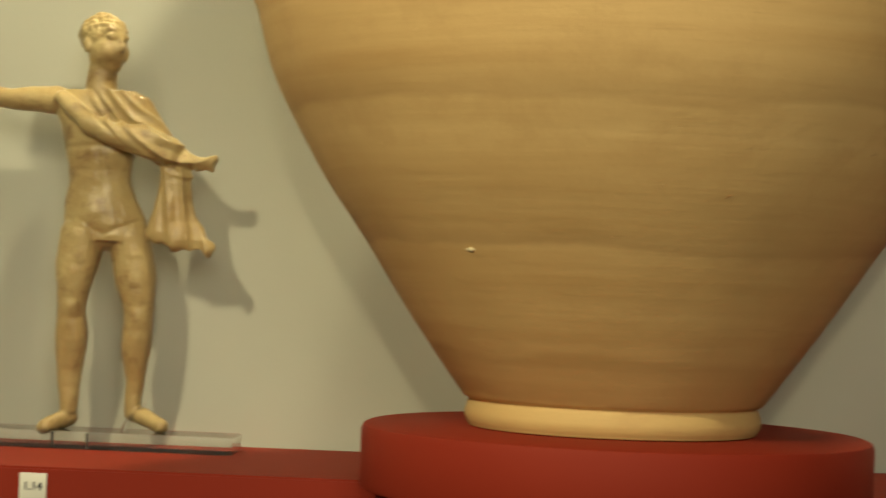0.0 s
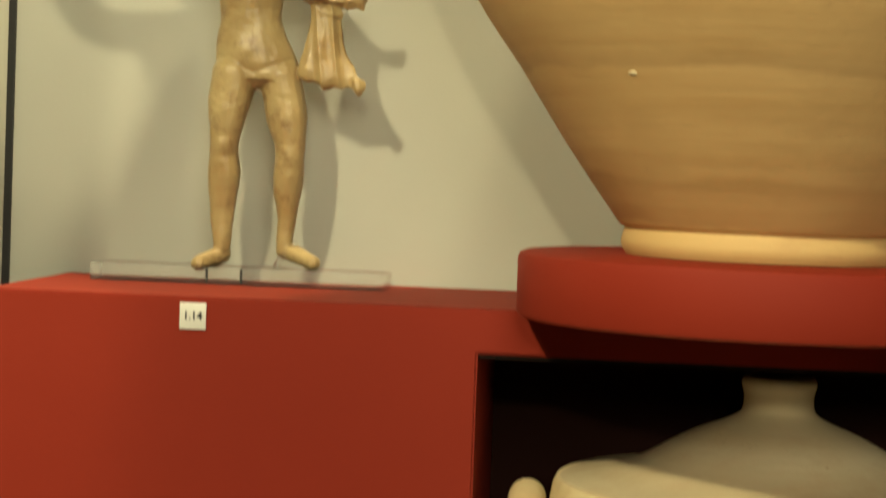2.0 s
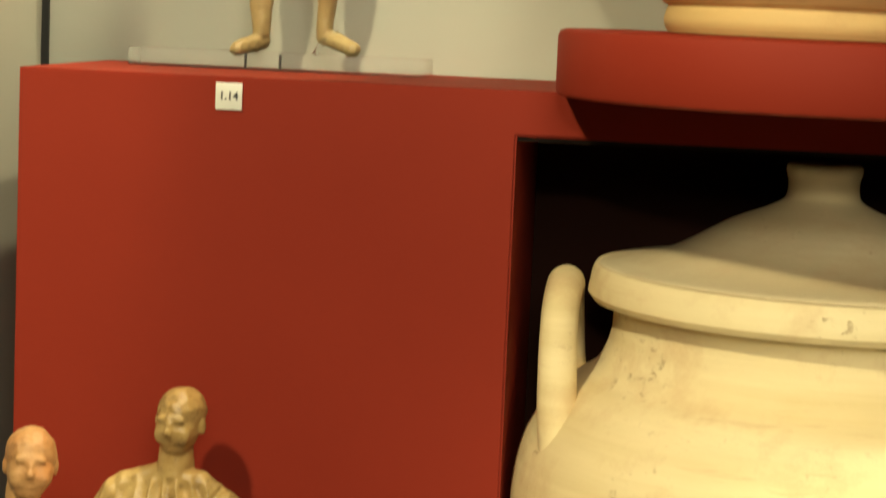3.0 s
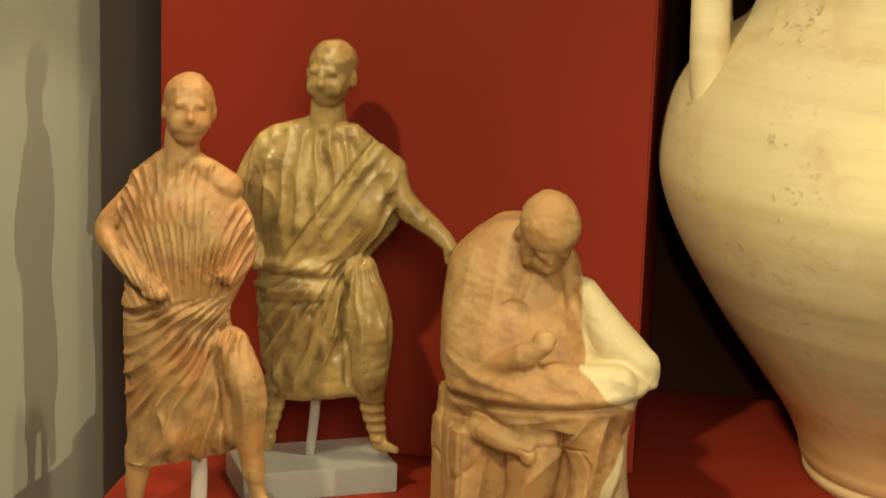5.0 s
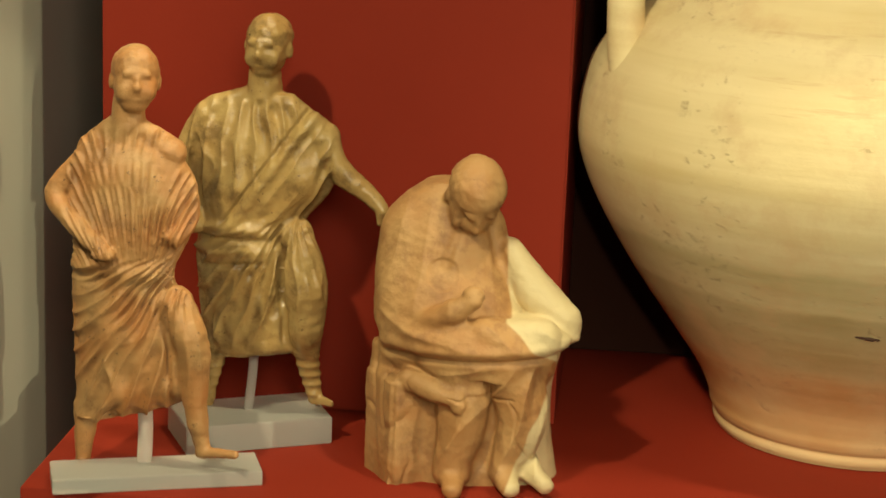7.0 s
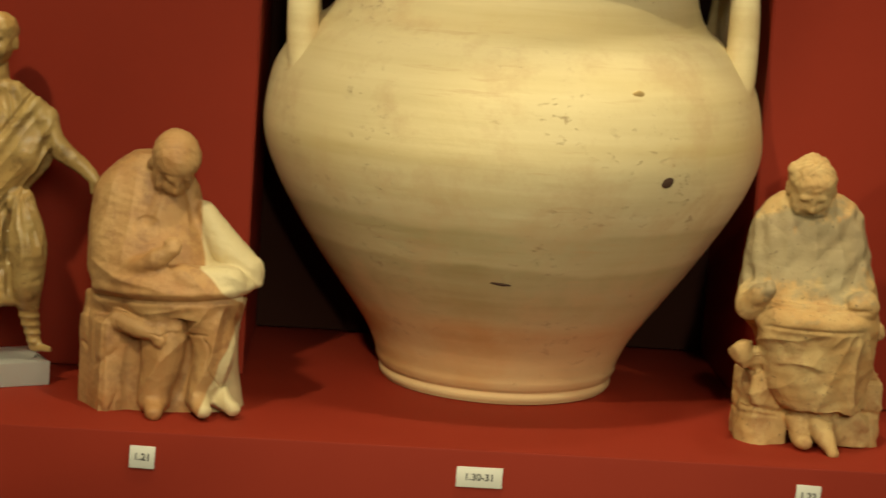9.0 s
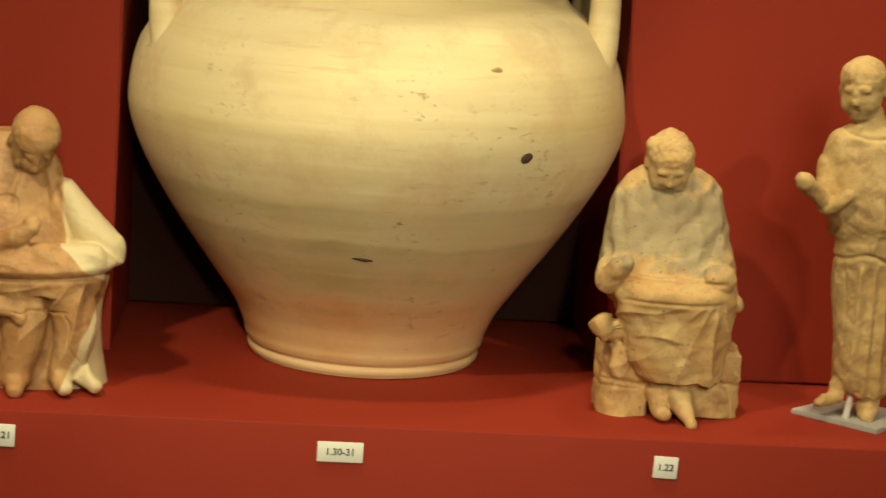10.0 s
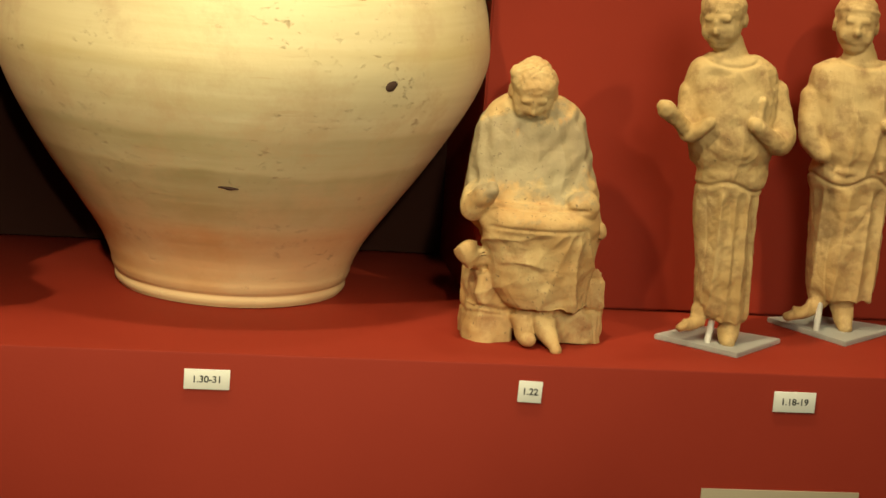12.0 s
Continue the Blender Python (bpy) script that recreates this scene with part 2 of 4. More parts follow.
def curve_through(points, steps):
    """Points along a smooth line through the given ones."""
    out = []
    pts = [points[0], *points, points[-1]]
    for a, b, c, d in zip(pts, pts[1:], pts[2:], pts[3:]):
        a, b, c, d = (np.array(q, float) for q in (a, b, c, d))
        for k in range(steps):
            t = k / steps
            out.append(0.5 * (2 * b + (c - a) * t + (2 * a - 5 * b + 4 * c - d) * t * t + (3 * b - a - 3 * c + d) * t ** 3))
    out.append(np.array(points[-1], float))
    return out


def add_tube(bm, line, sides=20):
    """A closed tube along (x, y, z, radius) rows."""
    line = [np.array(q, float) for q in line]
    rings, side = [], None
    for i, q in enumerate(line):
        d = Vector(line[min(i + 1, len(line) - 1)][:3] - line[max(i - 1, 0)][:3]).normalized()
        side = (side or d.orthogonal()) - d * (side or d.orthogonal()).dot(d)
        side.normalize()
        over = d.cross(side)
        rings.append([bm.verts.new(Vector(q[:3]) + (side * math.cos(2 * math.pi * k / sides) + over * math.sin(2 * math.pi * k / sides)) * float(q[3])) for k in range(sides)])
    for a, b in zip(rings, rings[1:]):
        for k in range(sides):
            bm.faces.new((a[k], a[(k + 1) % sides], b[(k + 1) % sides], b[k]))
    bm.faces.new(rings[0][::-1])
    bm.faces.new(rings[-1])
    return bm


def head_frame(at, s, yaw, pitch, roll):
    return Matrix.Translation(at) @ pose(0, 0, 0, 0, 0, yaw) @ pose(0, 0, 0, pitch, 0, 0) @ pose(0, 0, 0, 0, roll, 0) @ Matrix.Diagonal((s, s, s, 1))


class Clay:
    """Lumps of clay, in centimetres, that are pressed into one body."""

    def __init__(self):
        self.bm = bmesh.new()

    def ball(self, at, radii, frame_of=Matrix()):
        bmesh.ops.create_uvsphere(self.bm, u_segments=24, v_segments=16, radius=1, matrix=frame_of @ Matrix.Translation(at) @ Matrix.Diagonal((*radii, 1)))

    def head(self, at, s, yaw=0, pitch=0, roll=0):
        """A head of about s centimetres half width: skull, face, jaw, nose, brow, lips and ears. It looks to -y."""
        m = head_frame(at, s, yaw, pitch, roll)
        for c, r in (((0, 0.2, 0.4), (0.98, 1.15, 0.98)), ((0, -0.2, -0.22), (0.87, 0.9, 1.0)), ((0, -0.36, -0.82), (0.6, 0.56, 0.48)), ((0, -0.58, -0.98), (0.3, 0.27, 0.26)),
                     ((0, -0.86, 0.32), (0.6, 0.17, 0.24)), ((0, -1.0, 0.08), (0.16, 0.14, 0.3)), ((0, -1.08, -0.16), (0.17, 0.18, 0.22)), ((0, -1.02, -0.28), (0.22, 0.16, 0.12)),
                     ((-0.4, -0.66, -0.34), (0.36, 0.32, 0.46)), ((0.4, -0.66, -0.34), (0.36, 0.32, 0.46)), ((-0.94, 0.15, -0.08), (0.12, 0.24, 0.34)), ((0.94, 0.15, -0.08), (0.12, 0.24, 0.34))):
            self.ball(c, r, m)

    def box(self, at, size, turn):
        r = bmesh.ops.create_cube(self.bm, size=1, matrix=Matrix.Translation(at) @ pose(0, 0, 0, 0, 0, turn) @ Matrix.Diagonal((*size, 1)))
        bmesh.ops.bevel(self.bm, geom=list({e for v in r["verts"] for e in v.link_edges}), offset=0.25, segments=3, affect="EDGES")

    def limb(self, rows):
        line = curve_through(rows, 5) if len(rows) > 2 else [np.array(rows[0], float), np.array(rows[1], float)]
        add_tube(self.bm, line)
        for q in (line[0], line[-1]):
            self.ball(tuple(q[:3]), (q[3],) * 3)

    def robe(self, rows):
        """Stacked oval rings: height, middle x, middle y, half width, half depth."""
        sides = 36
        rings = []
        for z, x, y, w, d in curve_through(rows, 5):
            rings.append([self.bm.verts.new((x + w * math.cos(2 * math.pi * k / sides), y + d * math.sin(2 * math.pi * k / sides), z)) for k in range(sides)])
        for a, b in zip(rings, rings[1:]):
            for k in range(sides):
                self.bm.faces.new((a[k], a[(k + 1) % sides], b[(k + 1) % sides], b[k]))
        self.bm.faces.new(rings[0][::-1])
        self.bm.faces.new(rings[-1])

    def body(self, name, voxel, smoothing, carve, mats, where=None):
        """One closed mesh of all lumps, in metres, carved by carve(points, normals), which gives depths in centimetres."""
        bmesh.ops.recalc_face_normals(self.bm, faces=self.bm.faces)
        me = bpy.data.meshes.new(name)
        self.bm.to_mesh(me)
        self.bm.free()
        tmp = new(name, me)
        r = tmp.modifiers.new("press", "REMESH")
        r.mode, r.voxel_size = "VOXEL", voxel
        s = tmp.modifiers.new("soften", "SMOOTH")
        s.iterations, s.factor = smoothing, 0.5
        deps = bpy.context.evaluated_depsgraph_get()
        made = bpy.data.meshes.new_from_object(tmp.evaluated_get(deps))
        bpy.data.objects.remove(tmp)
        bpy.data.meshes.remove(me)
        n = len(made.vertices)
        co, no = np.empty(n * 3, np.float32), np.empty(n * 3, np.float32)
        made.vertices.foreach_get("co", co)
        made.vertices.foreach_get("normal", no)
        p, q = co.reshape(n, 3).astype(float), no.reshape(n, 3).astype(float)
        p = p + q * carve(p, q)[:, None]
        made.vertices.foreach_set("co", (p * 0.01).astype(np.float32).ravel())
        made.materials.clear()
        for m in mats:
            made.materials.append(m)
        if where:
            made.attributes.new("repair", "FLOAT", "POINT").data.foreach_set("value", where(p).astype(np.float32))
        made.shade_smooth()
        made.name = name
        return made


def ripple(p, scale, seed):
    """Smooth random values, about -1 to 1."""
    g = np.random.RandomState(seed)
    out = np.zeros(len(p))
    for k in range(10):
        d = g.normal(size=3)
        out += np.sin(p @ (d / np.linalg.norm(d)) * scale * (0.6 + 1.1 * g.rand()) + g.rand() * 6.28)
    return out / 3.2


def creases(p, scale, seed, width=0.16):
    """Thin winding valleys, 0 to 1."""
    return np.exp(-(ripple(p + 0.5 * ripple(p, scale * 0.6, seed + 200)[:, None], scale, seed) / width) ** 2)


def step(v, lo, hi):
    t = np.clip((v - lo) / (hi - lo), 0, 1)
    return t * t * (3 - 2 * t)


def folds(u, sharp=0.6):
    """Cloth folds across u: round ridges and narrow valleys."""
    return 1 - 2 * np.abs(np.sin(u * 0.5)) ** sharp


# ---- the hall and the case ----
def shell():
    thing("floor", box_mesh((-4, -4.5, -1.1), (4, 1.2, -1.0)), HALL, label="dark grey museum hall floor", category="floor", kind="structure", smooth=False)
    thing("ceiling", box_mesh((-4, -4.5, 2.9), (4, 1.2, 3.0)), HALL, label="dark museum hall ceiling", category="ceiling", kind="structure", smooth=False)
    thing("wall_south", box_mesh((-4, -4.6, -1.0), (4, -4.5, 2.9)), HALL, label="dark museum hall wall", category="wall", kind="structure", smooth=False)
    thing("wall_west", box_mesh((-4.1, -4.5, -1.0), (-4.0, 1.2, 2.9)), HALL, label="dark museum hall wall", category="wall", kind="structure", smooth=False)
    thing("wall_east", box_mesh((4.0, -4.5, -1.0), (4.1, 1.2, 2.9)), HALL, label="dark museum hall wall", category="wall", kind="structure", smooth=False)
    thing("wall_north", box_mesh((-4, 0.48, -1.0), (4, 0.56, 2.9)), HALL, label="dark museum hall wall", category="wall", kind="structure", smooth=False)
    thing("case_back_wall", box_mesh((-0.502, WALL, -1.0), (1.1, 0.42, 1.6)), GREY, label="matt pale grey back panel of the display case", category="wall", kind="structure", smooth=False)
    thing("case_side_wall", box_mesh((-0.53, 0.02, -1.0), (-0.507, WALL + 0.02, 1.6)), GREY, label="matt pale grey side panel of the display case", category="wall", kind="structure", smooth=False)
    thing("case_seam", box_mesh((-0.507, WALL - 0.003, -1.0), (-0.502, WALL + 0.03, 1.6)), BLACK, label="black shadow joint in the case corner", category="trim", kind="structure", smooth=False)


WALL, FACE, TOP = 0.375, 0.175, 0.445
shell()

shelf = thing("display_shelf", box_mesh((-0.46, 0.0, -0.62), (1.1, WALL - 0.002, 0.0), 0.0022), RED, label="matt red painted display shelf with small number cards", category="plinth")
base = thing("shelf_base", box_mesh((-0.44, 0.03, -1.0), (1.08, WALL - 0.004, -0.622)), RED, label="red painted base under the display shelf", category="plinth", smooth=False)

block = new("display_block")
tagged(block, "tall matt red plinth block with a dark niche", "plinth")


def block_body():
    """The block with its niche, as one outline pushed back to the wall."""
    bm = bmesh.new()
    outline = [(-0.457, 0.001), (-0.157, 0.001), (-0.157, 0.418), (0.222, 0.418), (0.222, 0.001), (1.1, 0.001), (1.1, TOP), (-0.457, TOP)]
    near = [bm.verts.new((x, FACE, z)) for x, z in outline]
    far = [bm.verts.new((x, WALL - 0.003, z)) for x, z in outline]
    bm.faces.new(near)
    bm.faces.new(far[::-1])
    for k in range(len(outline)):
        n = (k + 1) % len(outline)
        bm.faces.new((near[n], near[k], far[k], far[n]))
    bmesh.ops.recalc_face_normals(bm, faces=bm.faces)
    edges = [e for e in bm.edges if all(abs(v.co.y - FACE) < 1e-6 for v in e.verts)]
    bmesh.ops.bevel(bm, geom=edges, offset=0.0014, segments=2, affect="EDGES")
    return bm


part("body", block_body(), RED, block)
# a black sheet for the shade under the top; the back panel is darkened likewise
part("shade_sheet", box_mesh((-0.1565, FACE + 0.004, 0.4155), (0.2215, WALL - 0.006, 0.4178)), TOP_SHADE, block, "black sheet for the shade under the niche top", smooth=False)
part("niche_back", box_mesh((-0.1565, WALL - 0.025, 0.002), (0.2215, WALL - 0.008, 0.4153)), RED_SHADED, block, "niche back panel with its shade in the colour", smooth=False)


def round_plinth():
    r, h = 0.1455, 0.0375
    prof = [(0.02, 0.0), (r - 0.004, 0.0), (r - 0.001, 0.001), (r, 0.003), (r, h - 0.004), (r - 0.0012, h - 0.0012), (r - 0.004, h), (0.02, h)]
    thing("round_plinth", lathe(prof, 180), RED, (0.0115, 0.15, TOP), label="low round red painted plinth on the block", category="plinth")


round_plinth()


# ---- the pots ----
def large_jar():
    rows = [(0.05, 0.0), (0.078, 0.0), (0.0825, 0.002), (0.0845, 0.007), (0.0835, 0.0125), (0.0825, 0.0155), (0.0855, 0.0175), (0.0905, 0.024), (0.1035, 0.042), (0.123, 0.07), (0.146, 0.105),
            (0.167, 0.135), (0.1855, 0.167), (0.1985, 0.192), (0.2055, 0.212), (0.211, 0.231), (0.2155, 0.243), (0.222, 0.28), (0.225, 0.32), (0.216, 0.38), (0.19, 0.44), (0.15, 0.485), (0.112, 0.51), (0.1, 0.53),
            (0.1, 0.57), (0.115, 0.59), (0.125, 0.6), (0.12, 0.607), (0.1, 0.605)]
    prof = [tuple(q) for q in curve_through(rows, 5)]
    jar = thing("storage_jar", lathe(prof, 200, 0.006, 3.0), JAR_CLAY, (0.009, 0.148, TOP + 0.0375), label="huge buff clay storage jar with a pale foot ring", category="jar")
    return jar


def chip(parent, name, angle, height, radius, size, tilt, mat, label):
    """A small chipped spot that lies on the wall of a pot."""
    bm = bmesh.new()
    bmesh.ops.create_uvsphere(bm, u_segments=16, v_segments=8, radius=1, matrix=Matrix.Diagonal((size[0], 0.0016, size[1], 1)))
    for v in bm.verts:
        v.co *= 1 + 0.25 * noise.noise(v.co * 300)
    ob = part(name, bm, mat, parent, label)
    a = radians(angle)
    ob.matrix_basis = Matrix.Translation((radius * math.sin(a), -radius * math.cos(a), height)) @ pose(0, 0, 0, 0, 0, angle) @ pose(0, 0, 0, tilt[0], tilt[1], 0)
    return ob


def urn():
    rows = [(0.04, 0.0), (0.082, 0.0), (0.0885, 0.002), (0.0905, 0.006), (0.0895, 0.0095), (0.0915, 0.012), (0.0935, 0.0165), (0.0945, 0.022), (0.0995, 0.034), (0.107, 0.047), (0.127, 0.075), (0.1485, 0.105), (0.1705, 0.14),
            (0.184, 0.167), (0.1905, 0.19), (0.1895, 0.212), (0.1835, 0.237), (0.172, 0.256), (0.158, 0.271), (0.144, 0.281), (0.137, 0.292), (0.1335, 0.305), (0.1335, 0.32)]
    prof = [tuple(q) for q in curve_through(rows, 4)]
    rim = [(0.135, 0.322), (0.1465, 0.3225), (0.1495, 0.3265), (0.1475, 0.339), (0.1455, 0.3432), (0.138, 0.3436), (0.134, 0.338), (0.126, 0.33), (0.1, 0.328)]
    prof += rim
    u = thing("lidded_urn", lathe(prof, 200, 0.006, 8.0), POT_CLAY, (0.037, 0.216, 0.0), label="large cream clay urn with upright handles standing in the niche", category="urn")
    lid = [(0.06, 0.33), (0.128, 0.332), (0.1315, 0.337), (0.13, 0.3435), (0.117, 0.3455), (0.1, 0.349), (0.082, 0.3565), (0.066, 0.366), (0.05, 0.3745), (0.034, 0.381), (0.0245, 0.386), (0.0215, 0.39), (0.021, 0.398), (0.0225, 0.404), (0.0215, 0.4085), (0.017, 0.4095), (0.012, 0.406), (0.004, 0.405)]
    part("lid", lathe([tuple(q) for q in curve_through(lid, 3)], 120, 0.008, 1.0), LID_CLAY, u, "dull greyish clay lid with a knob", (-0.013, 0, 0))
    for s in (-1, 1):
        bm = bmesh.new()
        line = curve_through([(s * 0.15, -0.066, 0.222, 0.019), (s * 0.161, -0.057, 0.258, 0.0125), (s * 0.164, -0.036, 0.31, 0.0112), (s * 0.163, 0.0, 0.328, 0.0115), (s * 0.164, 0.036, 0.31, 0.0112), (s * 0.161, 0.057, 0.258, 0.0125), (s * 0.15, 0.066, 0.222, 0.019)], 8)
        add_tube(bm, line, 20)
        part("handle", bm, POT_CLAY, u, "upright loop handle")
    chip(u, "chip", 31.5, 0.184, 0.1893, (0.0055, 0.0038), (-3, -35), DARK, "dark chipped hole")
    chip(u, "chip", -4.6, 0.1025, 0.1462, (0.0085, 0.0016), (-32, 6), DARK, "narrow dark slot")
    chip(u, "chip", 24, 0.243, 0.1800, (0.005, 0.0035), (20, 0), JAR_CLAY, "reddish worn spot")
    return u


LID_CLAY = pot_clay("lid_clay", [(0.0, (0.6, 0.51, 0.32)), (0.42, (0.62, 0.53, 0.34))], (0.8, 0.75, 0.66), 0.66, spots=(0.5, 0.36, 0.2))
jar = large_jar()
chip(jar, "chip", -35.5, 0.098, 0.1412, (0.0032, 0.0011), (-40, 0), PLASTER, "pale chip")
chip(jar, "chip", 18, 0.131, 0.1625, (0.007, 0.0006), (-38, -30), TERRA_BUFF, "short scratch")
urn()


# ---- the terracotta figures ----
# middle, half width, and the turns of each head
YOUNG_HEAD = ((-0.92, -0.1, 23.75), 1.42, 18, -2, 3)
ELDER_HEAD = ((0.5, -0.1, 24.7), 1.44, -10, 4, 2)
READER_HEAD = ((-0.6, -1.7, 17.2), 1.74, 14, 48, 6)
SCRIBE_HEAD = ((0.0, -1.5, 18.25), 1.68, -6, 36, 0)
ACTOR_HEAD = ((-2.45, -0.2, 24.3), 1.68, -30, 16, -3)
COMPANION_HEAD = ((0.05, -0.2, 24.0), 1.68, -14, 6, 2)
YOUTH_HEAD = ((-2.7, 0.1, 26.7), 1.5, 50, 2, 0)


def young_toga():
    b = Clay()
    b.head(*YOUNG_HEAD)
    b.limb([(-1.3, 0.0, 22.6, 0.92), (-1.44, 0.0, 20.2, 1.05)])
    b.limb([(-1.6, 0.1, 21.2, 0.8), (-3.4, 0.1, 19.6, 1.0)])
    b.limb([(-1.1, 0.1, 21.0, 0.75), (1.2, 0.0, 19.7, 0.9)])
    b.robe([(20.59, -1.36, 0.0, 1.28, 0.77), (20.0, -1.31, 0.0, 2.5, 1.12), (18.92, -1.23, 0.0, 3.4, 1.47), (17.37, -1.14, 0.0, 3.74, 1.77), (15.49, -1.13, 0.0, 3.68, 1.88), (13.9, -1.38, 0.0, 3.21, 1.77), (12.29, -1.64, 0.0, 3.05, 1.65), (10.71, -1.33, 0.0, 3.36, 1.71), (8.49, -0.87, 0.0, 3.71, 1.77), (6.22, -0.77, 0.0, 3.74, 1.77), (4.69, -1.4, 0.0, 3.09, 1.65), (3.65, -3.29, 0.0, 1.3, 1.35)])
    b.limb([(-3.62, 0.0, 18.93, 0.94), (-5.47, -0.3, 16.97, 0.68), (-3.8, -1.6, 15.21, 0.56), (-1.99, -2.2, 13.95, 0.44)])
    b.ball((-2.3, -2.2, 13.96), (0.71, 0.41, 0.41))
    b.limb([(1.18, 0.0, 19.08, 0.71), (1.94, 0.0, 17.64, 0.77), (2.09, -0.3, 15.94, 0.77), (1.47, -1.0, 14.96, 0.65)])
    b.limb([(1.59, -0.7, 10.79, 1.18), (2.61, -0.9, 8.37, 1.12), (2.78, -0.8, 5.28, 0.77), (3.15, -0.6, 2.79, 0.53), (3.35, -0.6, 1.98, 0.47)])
    b.limb([(3.16, -0.6, 1.93, 0.38), (5.37, -1.6, 2.27, 0.26)])
    b.limb([(-3.87, 0.0, 4.17, 0.77), (-4.07, 0.0, 1.32, 0.53), (-4.14, 0.0, 0.58, 0.47)])
    b.limb([(-4.14, 0.0, 0.58, 0.41), (-3.98, -1.2, 0.56, 0.29)])
    return b

def elder_toga():
    b = Clay()
    b.head(*ELDER_HEAD)
    b.limb([(0.36, 0.0, 23.1, 1.0), (0.29, 0.0, 20.9, 1.2)])
    b.limb([(0.0, 0.1, 21.7, 0.8), (-2.6, 0.1, 20.6, 1.0)])
    b.limb([(0.6, 0.1, 21.5, 0.8), (3.4, 0.0, 19.7, 1.1)])
    b.robe([(21.89, 0.49, 0.0, 1.68, 0.89), (20.89, 0.21, 0.0, 3.14, 1.34), (19.23, 0.08, 0.0, 4.36, 1.79), (17.26, 0.37, 0.0, 4.5, 1.98), (15.74, 0.27, 0.0, 4.15, 1.98), (13.84, -0.47, 0.0, 3.3, 1.79), (12.13, -0.56, 0.0, 3.19, 1.76), (10.44, -0.27, 0.0, 3.49, 1.76), (8.74, 0.05, 0.0, 3.67, 1.82), (7.02, 0.22, 0.0, 3.61, 1.85), (5.92, 0.42, 0.0, 3.26, 1.76), (5.25, -1.1, 0.0, 1.44, 1.53)])
    b.limb([(-3.04, 0.0, 20.36, 0.96), (-4.25, 0.0, 18.3, 0.89), (-4.32, 0.0, 15.95, 0.83), (-3.64, -0.6, 13.76, 0.77)])
    b.limb([(3.93, 0.0, 19.14, 1.21), (4.85, -0.3, 17.6, 0.89), (7.28, -0.8, 15.81, 0.54), (7.99, -1.0, 15.13, 0.38)])
    b.limb([(7.86, -1.0, 15.16, 0.35), (7.82, -1.0, 14.36, 0.22)])
    b.limb([(2.58, -0.8, 13.22, 1.15), (3.29, -1.2, 10.32, 1.4), (3.31, -1.2, 7.25, 1.15), (3.49, -0.8, 5.42, 0.8), (3.93, -0.6, 2.95, 0.57)])
    b.limb([(3.93, -0.6, 2.77, 0.41), (5.14, -1.4, 2.78, 0.26)])
    b.limb([(-2.48, 0.0, 5.77, 0.96), (-2.95, 0.0, 3.28, 0.7), (-3.21, 0.0, 1.66, 0.57)])
    return b

def seated_reader():
    b = Clay()
    b.head(*READER_HEAD)
    b.limb([(-1.5, -0.4, 16.54, 1.42), (-1.87, 0.0, 14.4, 2.05)])
    b.robe([(17.92, -2.33, 0.2, 1.28, 1.19), (16.98, -2.39, 0.2, 2.57, 1.82), (15.56, -2.53, 0.1, 3.59, 2.29), (13.58, -2.5, -0.2, 4.03, 2.69), (11.6, -2.28, -0.5, 4.33, 3.16), (9.64, -1.67, -0.8, 4.82, 3.63), (8.48, -0.8, -0.9, 5.29, 3.63), (6.57, -1.0, 0.0, 5.45, 3.08)])
    b.robe([(7.83, -0.88, 0.0, 5.69, 3.0), (5.29, -1.19, 0.0, 5.53, 3.16), (1.89, -1.05, 0.1, 5.67, 3.32), (-0.47, -0.77, 0.2, 5.79, 3.4), (-1.18, -0.43, 0.2, 5.57, 3.32)])
    b.limb([(1.44, -0.6, 13.91, 0.95), (3.2, -1.2, 11.7, 1.19), (4.92, -1.8, 10.23, 1.07)])
    b.ball((5.17, -1.8, 10.0), (0.87, 0.95, 1.26))
    b.robe([(10.53, 0.39, -2.6, 3.75, 2.17), (9.63, 0.25, -2.8, 5.06, 2.61), (8.64, 0.3, -2.9, 4.74, 2.45), (6.99, 0.56, -2.8, 3.75, 2.05)])
    b.limb([(-4.58, -2.4, 9.22, 1.07), (-2.21, -4.0, 10.45, 0.87), (-0.21, -4.7, 11.87, 0.59)])
    b.ball((-0.24, -4.6, 12.17), (0.71, 0.59, 0.67))
    b.limb([(-3.97, -3.2, 6.46, 0.71), (-1.29, -4.6, 5.87, 0.67)])
    b.ball((-0.96, -4.7, 5.75), (0.67, 0.63, 0.87))
    b.limb([(-0.81, -3.2, 7.41, 1.66), (-0.74, -3.2, 3.7, 1.5), (-1.14, -3.4, 1.03, 1.19)])
    b.limb([(2.37, -3.2, 7.62, 1.66), (2.75, -3.2, 4.35, 1.5), (1.94, -3.4, 1.45, 1.11)])
    b.limb([(-1.11, -3.6, 0.88, 0.87), (-1.02, -5.2, 0.47, 0.63)])
    b.limb([(1.88, -3.6, 1.3, 0.95), (2.37, -5.0, 0.81, 0.67)])
    b.limb([(3.45, -3.2, 1.29, 0.79), (4.36, -4.2, 0.82, 0.55)])
    b.box((-4.06, -1.3, 2.66), (4.26, 3.96, 7.8), 32)
    b.limb([(0.41, -4.2, 9.58, 1.19), (3.9, -3.6, 9.66, 1.03)])
    return b

